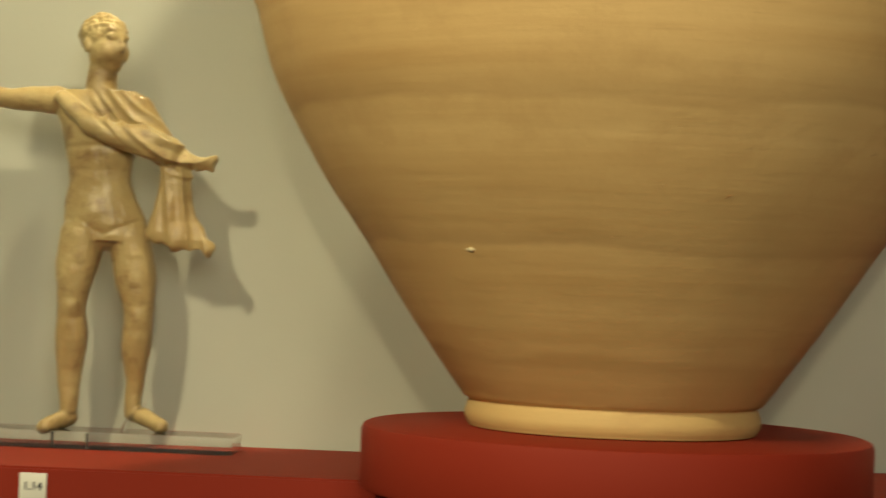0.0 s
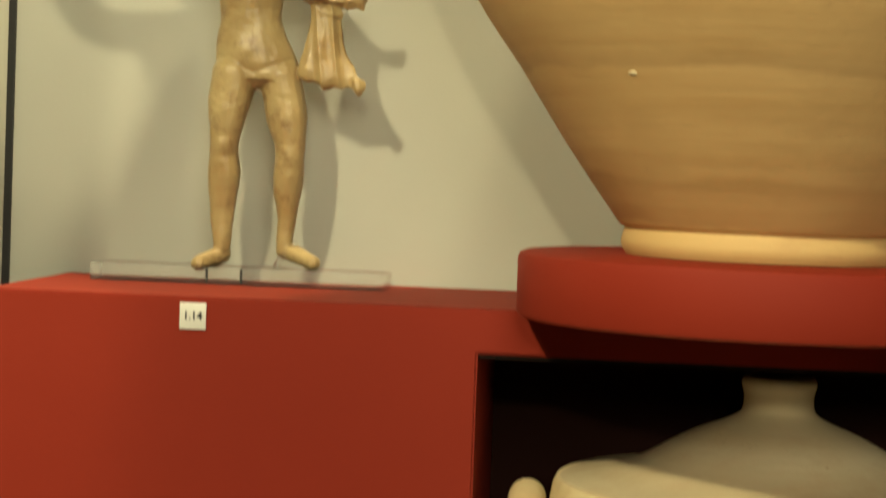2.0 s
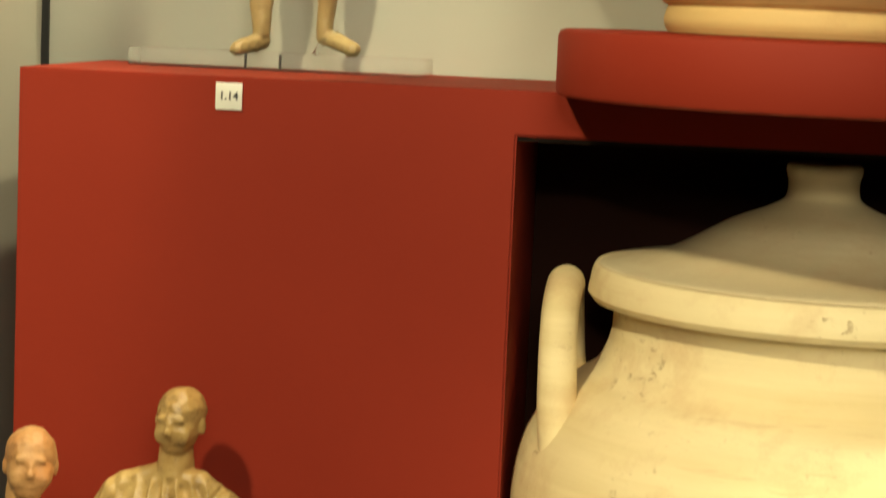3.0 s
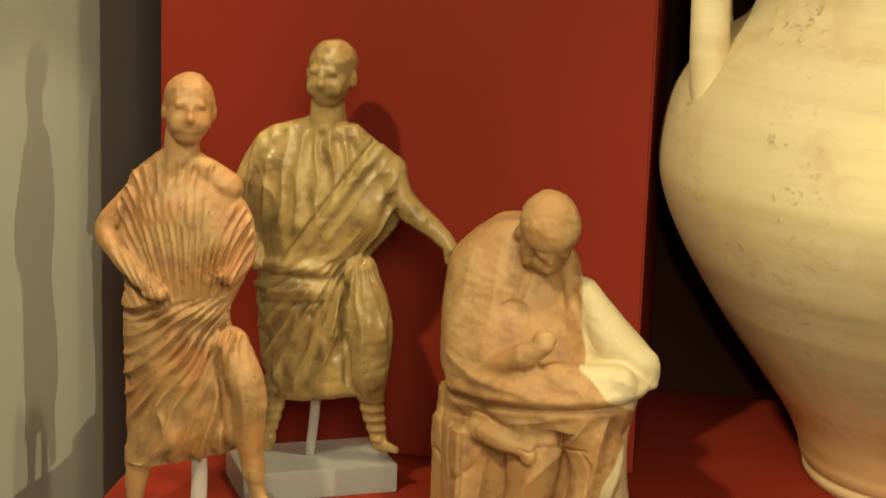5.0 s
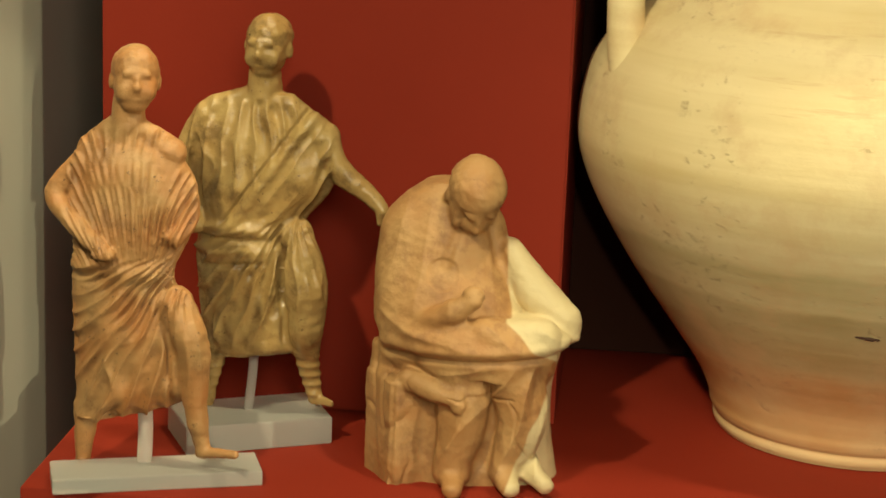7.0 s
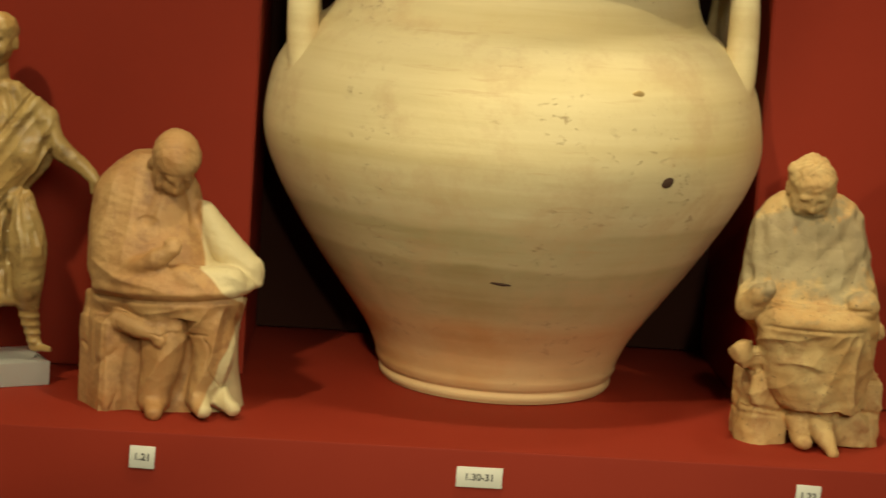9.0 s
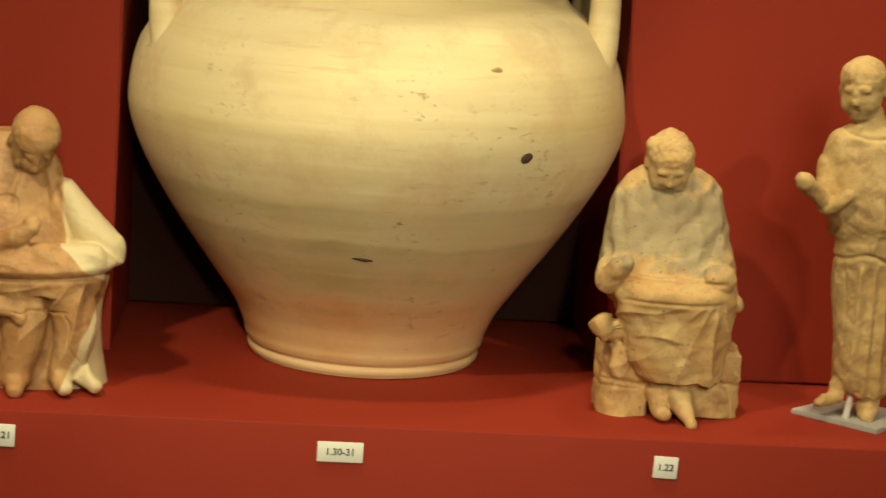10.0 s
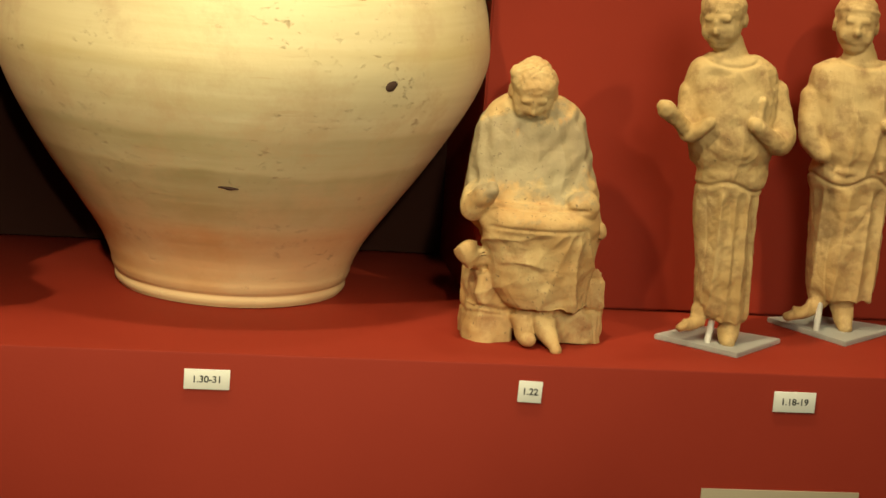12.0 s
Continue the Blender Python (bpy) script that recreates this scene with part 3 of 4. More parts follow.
def seated_scribe():
    b = Clay()
    b.head(*SCRIBE_HEAD)
    b.ball((-0.96, -1.8, 19.63), (0.81, 0.73, 0.65))
    b.ball((0.63, -2.2, 19.37), (0.73, 0.73, 0.73))
    b.limb([(0.4, 0.0, 17.0, 1.62), (0.57, 0.0, 14.93, 2.43)])
    b.robe([(17.88, 0.36, 0.2, 2.23, 1.38), (16.89, 0.49, 0.2, 3.4, 1.94), (15.33, 0.45, 0.1, 4.15, 2.43), (12.88, 0.55, -0.2, 4.65, 2.83), (10.84, 0.64, -0.5, 4.96, 3.32), (8.99, 0.97, -0.6, 4.98, 3.48), (7.63, 1.68, 0.0, 4.51, 2.91), (6.56, 1.71, 0.0, 4.25, 2.83)])
    b.limb([(-3.65, -1.8, 10.67, 1.01), (-3.83, -2.8, 10.02, 1.01), (-3.12, -4.3, 11.57, 0.69)])
    b.ball((-3.05, -4.3, 11.78), (0.61, 0.57, 0.65))
    b.robe([(10.58, 0.73, -2.4, 4.05, 2.02), (9.63, 0.9, -2.8, 4.37, 2.67), (8.62, 1.01, -2.9, 4.41, 2.67), (6.73, 1.23, -2.8, 4.21, 2.35), (4.2, 1.72, -2.7, 3.64, 2.1), (2.72, 2.2, -2.6, 3.04, 1.86)])
    b.ball((3.82, -3.6, 10.55), (1.38, 1.21, 1.21))
    b.ball((5.79, -1.5, 8.34), (0.49, 0.57, 0.65))
    b.ball((-3.98, -2.6, 6.45), (0.77, 0.89, 1.17))
    b.limb([(-3.85, -2.6, 6.37, 0.81), (-1.9, -0.6, 5.59, 0.97)])
    b.box((-2.02, -0.6, 2.4), (2.89, 4.2, 5.57), 14)
    b.robe([(2.72, -2.5, -0.8, 1.17, 1.78), (0.8, -2.37, -0.8, 1.52, 2.1), (-0.41, -2.38, -0.8, 1.54, 2.19)])
    b.robe([(5.05, 2.65, 1.2, 3.6, 2.02), (1.23, 3.33, 1.0, 3.16, 2.1)])
    b.box((4.94, 0.2, 2.08), (3.55, 4.04, 5.57), -8)
    b.limb([(0.37, -2.6, 2.01, 0.97), (0.46, -3.4, 0.86, 0.69), (0.67, -4.2, 0.65, 0.49)])
    b.limb([(1.84, -2.8, 2.54, 1.13), (2.01, -3.8, 1.32, 0.81), (2.46, -5.0, 0.31, 0.49)])
    b.robe([(4.38, 2.03, -1.6, 3.44, 1.86), (1.86, 2.77, -1.6, 2.93, 1.78), (0.07, 3.79, -1.2, 2.27, 1.62)])
    return b

def standing_actor():
    b = Clay()
    b.head(*ACTOR_HEAD)
    b.limb([(-1.76, 0.0, 22.43, 1.13), (-1.4, 0.0, 21.01, 1.45)])
    b.robe([(21.8, -1.34, 0.0, 1.87, 1.21), (20.89, -1.26, 0.0, 3.22, 1.85), (19.16, -1.1, 0.0, 3.75, 2.2), (17.12, -1.05, -0.1, 3.5, 2.3), (15.03, -0.95, -0.2, 3.2, 2.3), (13.81, -0.85, 0.0, 2.95, 2.1), (13.11, -0.56, 0.0, 2.7, 2.09), (11.61, -0.71, 0.0, 2.5, 1.93), (9.06, -0.63, 0.0, 2.48, 1.89), (6.49, -0.47, 0.0, 2.38, 1.85), (3.91, -0.31, 0.0, 2.28, 1.81), (2.53, -0.05, 0.0, 1.97, 1.73), (1.92, 0.03, 0.0, 1.47, 1.53)])
    b.ball((-1.57, -1.0, 13.19), (1.29, 0.97, 0.72))
    b.limb([(-4.1, 0.0, 18.78, 1.05), (-4.47, -1.0, 16.63, 0.89), (-4.47, -1.9, 16.02, 0.68), (-3.34, -2.5, 17.0, 0.48)])
    b.limb([(-4.72, -1.8, 16.24, 0.64), (-6.5, -2.6, 17.83, 0.64)])
    b.ball((-6.63, -2.7, 18.08), (0.72, 0.56, 0.48))
    b.limb([(2.09, 0.0, 19.13, 1.13), (2.66, -0.8, 16.48, 1.05), (2.11, -1.8, 15.61, 0.85), (0.11, -2.6, 17.04, 0.6)])
    b.limb([(0.69, -2.0, 18.71, 0.32), (0.03, -1.8, 13.67, 0.28)])
    b.limb([(-1.84, 0.0, 2.54, 0.89), (-2.39, -0.4, 1.83, 0.64), (-3.64, -1.2, 1.55, 0.4)])
    b.limb([(0.42, 0.0, 2.63, 1.05), (0.25, -0.6, 1.04, 0.81), (0.02, -1.6, 0.6, 0.56)])
    return b

def companion_actor():
    b = Clay()
    b.head(*COMPANION_HEAD)
    b.limb([(0.55, 0.0, 22.13, 1.17), (0.82, 0.0, 20.67, 1.51)])
    b.robe([(21.46, 0.9, 0.0, 1.93, 1.26), (20.51, 1.02, 0.0, 3.94, 1.84), (18.61, 1.25, 0.0, 4.5, 2.2), (16.47, 1.35, -0.1, 4.2, 2.35), (14.49, 1.4, -0.2, 3.8, 2.35), (13.26, 1.4, 0.0, 3.5, 2.15), (12.44, 1.13, 0.0, 3.47, 2.09), (10.88, 1.09, 0.0, 3.27, 1.93), (8.43, 1.19, 0.0, 3.1, 1.88), (5.74, 1.24, 0.0, 3.01, 1.88), (3.7, 1.3, 0.0, 2.85, 1.8), (2.67, 1.53, 0.0, 2.28, 1.67)])
    b.ball((0.32, -0.6, 12.95), (1.67, 1.67, 0.67))
    b.limb([(-2.59, 0.0, 18.39, 1.09), (-2.69, -0.8, 15.46, 1.0), (-2.14, -1.8, 14.12, 0.75)])
    b.limb([(4.93, 0.0, 18.82, 1.17), (5.81, -0.6, 15.88, 1.09), (2.75, -2.3, 16.64, 0.67)])
    b.limb([(2.09, -2.0, 18.51, 0.33), (2.55, -2.0, 13.31, 0.33)])
    b.limb([(-0.38, 0.0, 3.18, 1.0), (-0.84, -0.4, 2.03, 0.71), (-3.06, -1.2, 1.41, 0.46)])
    b.limb([(1.47, 0.0, 3.03, 1.09), (1.59, -0.5, 1.34, 0.84), (1.57, -1.4, 0.57, 0.54)])
    return b

def striding_youth():
    b = Clay()
    b.head(*YOUTH_HEAD)
    b.limb([(-2.79, 0.0, 25.1, 0.9), (-2.93, 0.0, 22.83, 1.2)])
    b.robe([(23.65, -3.16, 0.0, 2.67, 0.98), (22.83, -2.87, 0.0, 3.29, 1.35), (21.32, -2.8, 0.0, 2.71, 1.58), (19.44, -2.76, 0.0, 2.29, 1.5), (17.74, -2.69, 0.0, 2.07, 1.39), (16.24, -2.48, 0.0, 2.45, 1.43), (14.74, -2.21, 0.0, 2.76, 1.58), (13.62, -1.99, 0.0, 2.67, 1.5)])
    b.limb([(-5.84, 0.0, 22.93, 0.98), (-9.15, 0.2, 22.96, 0.71), (-10.43, 0.2, 23.3, 0.68), (-11.69, 0.0, 25.02, 0.56), (-12.54, -0.2, 26.3, 0.41)])
    b.ball((-12.62, -0.2, 26.53), (0.75, 0.56, 0.53))
    b.limb([(-0.47, 0.0, 22.34, 1.2), (1.59, -0.4, 19.74, 1.02), (3.38, -0.8, 19.14, 0.6), (4.7, -0.8, 18.96, 0.53)])
    b.limb([(-5.21, -1.2, 23.02, 0.53), (-2.73, -1.9, 21.17, 0.68), (-0.15, -1.4, 20.36, 0.98), (2.07, -1.0, 19.72, 0.9)])
    b.robe([(19.19, 2.4, -0.6, 1.13, 0.6), (17.32, 2.5, -0.6, 1.15, 0.6), (15.45, 2.45, -0.6, 1.55, 0.7), (13.9, 2.75, -0.6, 2.0, 0.75), (13.17, 3.77, -0.6, 1.13, 0.53)])
    b.ball((4.77, -0.8, 13.47), (0.68, 0.45, 0.6))
    b.ball((-2.06, 0.0, 14.25), (2.33, 1.5, 1.28))
    b.limb([(-3.61, -0.2, 13.93, 1.58), (-4.0, -0.4, 11.46, 1.32), (-4.14, -0.4, 9.2, 0.95), (-4.17, -0.1, 7.2, 1.12), (-4.23, 0.0, 4.67, 0.79), (-4.18, 0.0, 2.41, 0.6)])
    b.limb([(-4.17, 0.2, 1.9, 0.62), (-4.8, -0.7, 1.6, 0.58), (-5.4, -1.6, 1.3, 0.5)])
    b.limb([(-0.62, 0.1, 14.05, 1.43), (-0.1, 0.2, 11.3, 1.38), (0.2, 0.1, 9.0, 1.0), (0.12, 0.4, 6.9, 1.04), (0.05, 0.6, 4.44, 0.66), (-0.03, 0.6, 2.55, 0.53)])
    b.limb([(-0.02, 0.7, 2.3, 0.58), (1.2, 0.0, 1.95, 0.56), (2.1, -0.7, 1.6, 0.5)])
    return b


def figure(name, lumps, at, label, mats, carve, voxel=0.1, smoothing=8, where=None, turn=0):
    ob = new(name, lumps.body(name, voxel, smoothing, carve, mats, where))
    ob.matrix_world = pose(*at, 0, 0, turn)
    return tagged(ob, label, "statue")


def head_marks(p, at, s, yaw=0, pitch=0, roll=0, hairline=0.62, curls=0.012, band=0.0):
    """Eye hollows and lids, a mouth line, and short hair or a headband on a head."""
    inv = np.array(head_frame(at, s, yaw, pitch, roll).inverted())
    q = p @ inv[:3, :3].T + inv[:3, 3]
    x, y, z = q.T
    on = step(2.0 - np.sqrt((q * q).sum(1)), 0.0, 0.3)
    front = step(-y, 0.25, 0.6)
    ax = np.abs(x)
    d = -0.06 * np.exp(-((ax - 0.36) / 0.2) ** 2 - ((z - 0.06) / 0.13) ** 2) + 0.03 * np.exp(-((ax - 0.38) / 0.14) ** 2 - ((z - 0.04) / 0.07) ** 2)
    d -= 0.03 * np.exp(-((z + 0.58) / 0.05) ** 2 - (x / 0.17) ** 4)
    cap = step(z + 0.45 * np.maximum(y + 0.2, 0) + 0.1 * ripple(p, 2.0, 78), hairline, hairline + 0.2)
    hair = cap * (0.02 + curls * ripple(p, 6.0, 77) + curls * 0.8 * ripple(p, 11.0, 79))
    hair += band * np.exp(-((z + 0.3 * y - hairline - 0.05) / 0.1) ** 2)
    return (d * front + hair) * s * on


def mixed(u, w, sharp=0.7):
    """Folds of two widths laid over one another, so that no two are alike."""
    return 0.72 * folds(u, sharp) + 0.5 * folds(0.47 * u + 1.3 * w, sharp)


def young_carve(p, n):
    x, y, z = p.T
    cloth = step(z, 3.0, 3.8) * (1 - step(z, 20.5, 21.3))
    warp, wave = ripple(p, 0.55, 1), ripple(p, 1.5, 53)
    waist = 12.6 + 0.1 * (x + 2.0)
    upper = step(z - waist, -0.2, 1.2)
    # folds run from both shoulders to the waist, and from the hip down to the hem
    u_up = np.arctan2(x + 0.6, z - 10.6) * 96 + warp * 4.2 + wave * 1.0
    u_lo = np.arctan2(x - 2.4, 14.4 - z) * 52 + warp * 2.4 + wave * 0.8
    arm = 1 - step(-x, 4.3, 4.9) * step(z, 12, 13)
    reach = step(z - waist, 0.4, 3.2)
    leg = step(x - 1.3 + 0.05 * (z - 8), 0.0, 0.5) * (1 - step(z, 10.6, 11.6))
    d = 0.25 * mixed(u_up, wave) * upper * (0.4 + 0.6 * reach) + 0.29 * mixed(u_lo, wave) * (1 - upper) * (1 - 0.75 * leg)
    d *= 0.75 + 0.4 * ripple(p, 0.9, 4) + 0.3 * ripple(p, 2.2, 51)
    d += 0.12 * ripple(p, 1.9, 61) * leg - 0.32 * np.exp(-((x - 1.35 + 0.06 * (z - 8)) / 0.16) ** 2) * (1 - step(z, 10.2, 11.6)) * step(z, 3.4, 4.4)
    sash = 0.2 * np.exp(-((z - waist + 0.2 + 0.3 * warp) / 0.5) ** 2) + 0.14 * ripple(p, 2.6, 62) * np.exp(-((z - waist) / 0.9) ** 2)
    return (d + sash * (1 - leg)) * cloth * arm * step(-n[:, 1], 0.0, 0.5) + 0.012 * ripple(p, 9, 3) + 0.03 * ripple(p, 3.2, 8) + head_marks(p, *YOUNG_HEAD)


def elder_carve(p, n):
    x, y, z = p.T
    cloth = step(z, 5.8, 6.4) * (1 - step(z, 20.9, 21.8)) * (1 - step(x, 4.4, 5.0))
    warp, wave = ripple(p, 0.5, 5), ripple(p, 1.5, 55)
    # the rolled edge of the mantle comes down from one shoulder across the chest to the hip
    edge = 0.8 * (x - 2.6) - 0.6 * (z - 19.6) * 0.95
    mantle = step(edge, -0.25, 0.25)
    upper = step(z, 13.4, 14.4)
    u_l = np.arctan2(x + 0.9, 34 - z) * 100 + warp * 2.0 + wave * 0.8
    u_r = edge * 6.2 + warp * 1.8 + wave * 0.8
    u_lo = np.arctan2(x - 2.6, 15.6 - z) * 46 + warp * 2.2 + wave * 0.8
    leg = step(x - 1.9 + 0.06 * (z - 9), 0.0, 0.5) * (1 - step(z, 12.4, 13.6))
    d = 0.28 * mixed(u_l, wave) * upper * (1 - mantle) + 0.26 * mixed(u_r, wave) * upper * mantle + 0.29 * mixed(u_lo, wave) * (1 - upper) * (1 - 0.7 * leg)
    d *= 0.75 + 0.4 * ripple(p, 0.9, 9) + 0.3 * ripple(p, 2.2, 52)
    d += 0.3 * np.exp(-((edge - 0.2) / 0.32) ** 2) * upper - 0.25 * np.exp(-((edge + 0.35) / 0.14) ** 2) * upper
    d += 0.1 * ripple(p, 1.9, 63) * leg - 0.34 * np.exp(-((x - 1.95 + 0.06 * (z - 9)) / 0.16) ** 2) * (1 - step(z, 12.0, 13.4)) * step(z, 6.2, 7.2)
    roll = (0.36 * np.exp(-((z - 13.6) / 0.42) ** 2) - 0.24 * np.exp(-((z - 12.95) / 0.14) ** 2) + 0.26 * np.exp(-((z - 12.2 - 0.05 * x) / 0.4) ** 2) - 0.22 * np.exp(-((z - 11.4 - 0.1 * x) / 0.16) ** 2)) * (1 - step(x, -0.2, 1.6))
    boot = -0.09 * np.abs(np.sin(z * 5.0)) * (1 - step(z, 5.4, 6.0)) * step(z, 2.2, 2.8)
    hand_gap = -0.3 * np.exp(-((x + 3.5 + 0.1 * (z - 17)) / 0.16) ** 2) * step(z, 14.2, 15) * (1 - step(z, 18.5, 19.5))
    return (d + roll + hand_gap) * cloth * step(-n[:, 1], 0.0, 0.5) + boot + 0.012 * ripple(p, 9, 7) + 0.03 * ripple(p, 3.2, 10) + head_marks(p, *ELDER_HEAD)


def reader_carve(p, n):
    x, y, z = p.T
    cape = step(z, 10.2, 11.4) * (1 - step(z, 16.2, 17.4)) * (1 - step(x, 1.6, 2.6)) * step(-y, -0.6, 0.4)
    d = 0.07 * mixed(np.arctan2(x + 1.6, 30 - z) * 52 + ripple(p, 0.4, 11) * 1.6, ripple(p, 1.2, 66)) * cape
    neck = -0.28 * np.exp(-((np.abs(x + 0.5) - 0.3 * (17.6 - z) - 0.3) / 0.3) ** 2) * step(z, 12.8, 13.6) * (1 - step(z, 16.2, 17.0)) * step(-y, -0.2, 0.8)
    patch = -0.12 * step(1 - ((x + 2.2) / 0.95) ** 2 - ((z - 12.9) / 0.95) ** 2, 0.0, 0.12) * step(-y, 0.5, 1.2)
    skirt = step(z, 0.6, 1.6) * (1 - step(z, 7.4, 8.2)) * step(-y, 2.0, 3.0)
    d += 0.2 * mixed(np.arctan2(x - 4.6, 11.5 - z) * 22 + ripple(p, 0.6, 12) * 2.0, ripple(p, 1.2, 67)) * skirt * step(x, -2.6, -1.4)
    lap = step(z, 8.8, 9.2) * (1 - step(z, 10.2, 11)) * step(-y, 2.0, 3.0)
    d += 0.09 * folds(x * 1.2 + z * 3.0 + ripple(p, 0.5, 17) * 2.0, 0.75) * lap
    d += (0.2 * np.exp(-((z - 8.9 - 0.06 * x) / 0.3) ** 2) - 0.26 * np.exp(-((z - 8.2 - 0.06 * x) / 0.2) ** 2)) * step(-y, 1.5, 2.5)
    seam = -0.16 * np.exp(-((z - 6.0 + 0.05 * x + 0.1 * ripple(p, 2.5, 18)) / 0.07) ** 2) * step(-y, 2.5, 3.5) * (1 - step(np.abs(x - 0.4), 1.6, 2.2))
    crack = -0.2 * np.exp(-((x - 2.6 + 0.3 * (z - 4) + 0.25 * np.sin(z * 2.2)) / 0.07) ** 2) * step(z, 2, 2.6) * (1 - step(z, 5.4, 6)) * step(-y, 2, 3)
    rough = -0.12 * creases(p * np.array([1, 1, 0.4]), 2.2, 68) * step(-x, 3.4, 4.2) * (1 - step(z, 6.4, 7.4))
    return d + neck + patch + seam + crack + rough + 0.05 * ripple(p, 1.8, 13) + 0.012 * ripple(p, 8, 14) + head_marks(p, *READER_HEAD, hairline=0.5, curls=0.012)


def scribe_carve(p, n):
    x, y, z = p.T
    mantle = step(z, 10.8, 12) * (1 - step(z, 16.4, 17.4)) * step(-y, -0.6, 0.4)
    d = 0.09 * mixed(np.arctan2(x - 0.3, 27 - z) * 46 + ripple(p, 0.7, 22) * 2.6, ripple(p, 1.4, 69)) * mantle + 0.09 * ripple(p, 3.4, 70) * mantle
    skirt = step(z, 2.2, 3.0) * (1 - step(z, 8.2, 9.0)) * step(-y, 1.5, 2.6)
    # cloth slung between the knees: sagging folds that hang from both ends of the lap
    sag = z + 0.16 * (x - 0.6) ** 2 + 0.35 * (x - 0.6)
    d += 0.27 * mixed(np.arctan2(x - 4.0, 10.4 - z) * 17 + ripple(p, 0.6, 23) * 1.8, ripple(p, 1.3, 71)) * skirt * (0.8 + 0.5 * ripple(p, 0.8, 74)) + 0.18 * folds(sag * 2.0) * skirt * (1 - step(np.abs(x + 0.2), 1.4, 2.2)) * step(z, 5.5, 6.5)
    d += 0.12 * folds(x * 4.0 + ripple(p, 0.8, 72) * 2.0) * step(z, 0.0, 0.6) * (1 - step(z, 3.0, 4.0)) * step(x, 2.4, 3.2)
    hem = -0.24 * np.exp(-((z - 2.5 - 0.15 * np.sin(x * 1.7)) / 0.18) ** 2) * step(-y, 1.0, 2.0)
    table = (-0.2 * np.exp(-((z - 10.35) / 0.12) ** 2) - 0.16 * np.exp(-((z - 8.9) / 0.12) ** 2) + 0.1 * np.exp(-((z - 9.6) / 0.4) ** 2)) * step(-y, 2, 3) * (1 - step(np.abs(x - 0.6), 3.0, 3.8))
    base_break = -0.14 * np.exp(-((z - 2.0 + 0.1 * ripple(p, 2, 73)) / 0.12) ** 2) * step(-x, 0.8, 1.4)
    return d + hem + table + base_break - 0.03 * creases(p, 1.6, 75, 0.1) - 0.1 * creases(p, 2.6, 76, 0.12) * step(z, 19.0, 19.6) + 0.05 * ripple(p, 2.0, 24) + 0.035 * ripple(p, 6, 25) + head_marks(p, *SCRIBE_HEAD, hairline=0.5, curls=0.018)


def actor_carve(seed, cx, side, head, zb, band):
    def carve(p, n):
        x, y, z = p.T
        low = step(z, 1.2, 2.0) * (1 - step(z, zb - 0.9, zb - 0.2))
        top = step(z, zb + 0.2, zb + 1.0) * (1 - step(z, 20.2, 21.2))
        wave = ripple(p, 1.4, seed + 5)
        d = 0.19 * mixed((x - cx) * 4.4 + ripple(p * np.array([1, 1, 0.2]), 0.8, seed) * 2.4, wave * 0.4) * low
        d += 0.2 * mixed(np.arctan2(x - cx - side * 0.8, z + 2.0 - zb * 0.2) * 44 + ripple(p, 0.5, seed + 1) * 2.2, wave) * top * (0.5 + 0.5 * ripple(p, 0.8, seed + 4))
        hem = z - zb - 0.35 * np.sin((x - cx) * 1.3 + side) - 0.2 * ripple(p, 1.5, seed + 7)
        d += 0.07 * np.exp(-((hem - 0.6) / 0.5) ** 2) - 0.17 * np.exp(-(hem / 0.14) ** 2)
        q = p * np.array([1.0, 1.0, 0.14])
        d += -0.07 * creases(q, 2.6, seed + 2) * (low + 0.3 * top) - 0.035 * creases(p, 2.4, seed + 6, 0.1) * low + 0.03 * ripple(p, 4.2, seed + 8) + 0.012 * ripple(p, 9, seed + 3)
        collar = -0.16 * np.exp(-((z - 21.0 - 0.12 * (x - head[0][0] - 0.8) ** 2) / 0.16) ** 2) * (1 - step(np.abs(x - head[0][0] - 0.8), 1.6, 2.2))
        return d + collar + head_marks(p, *head, hairline=0.55, curls=0.016, band=band)
    return carve


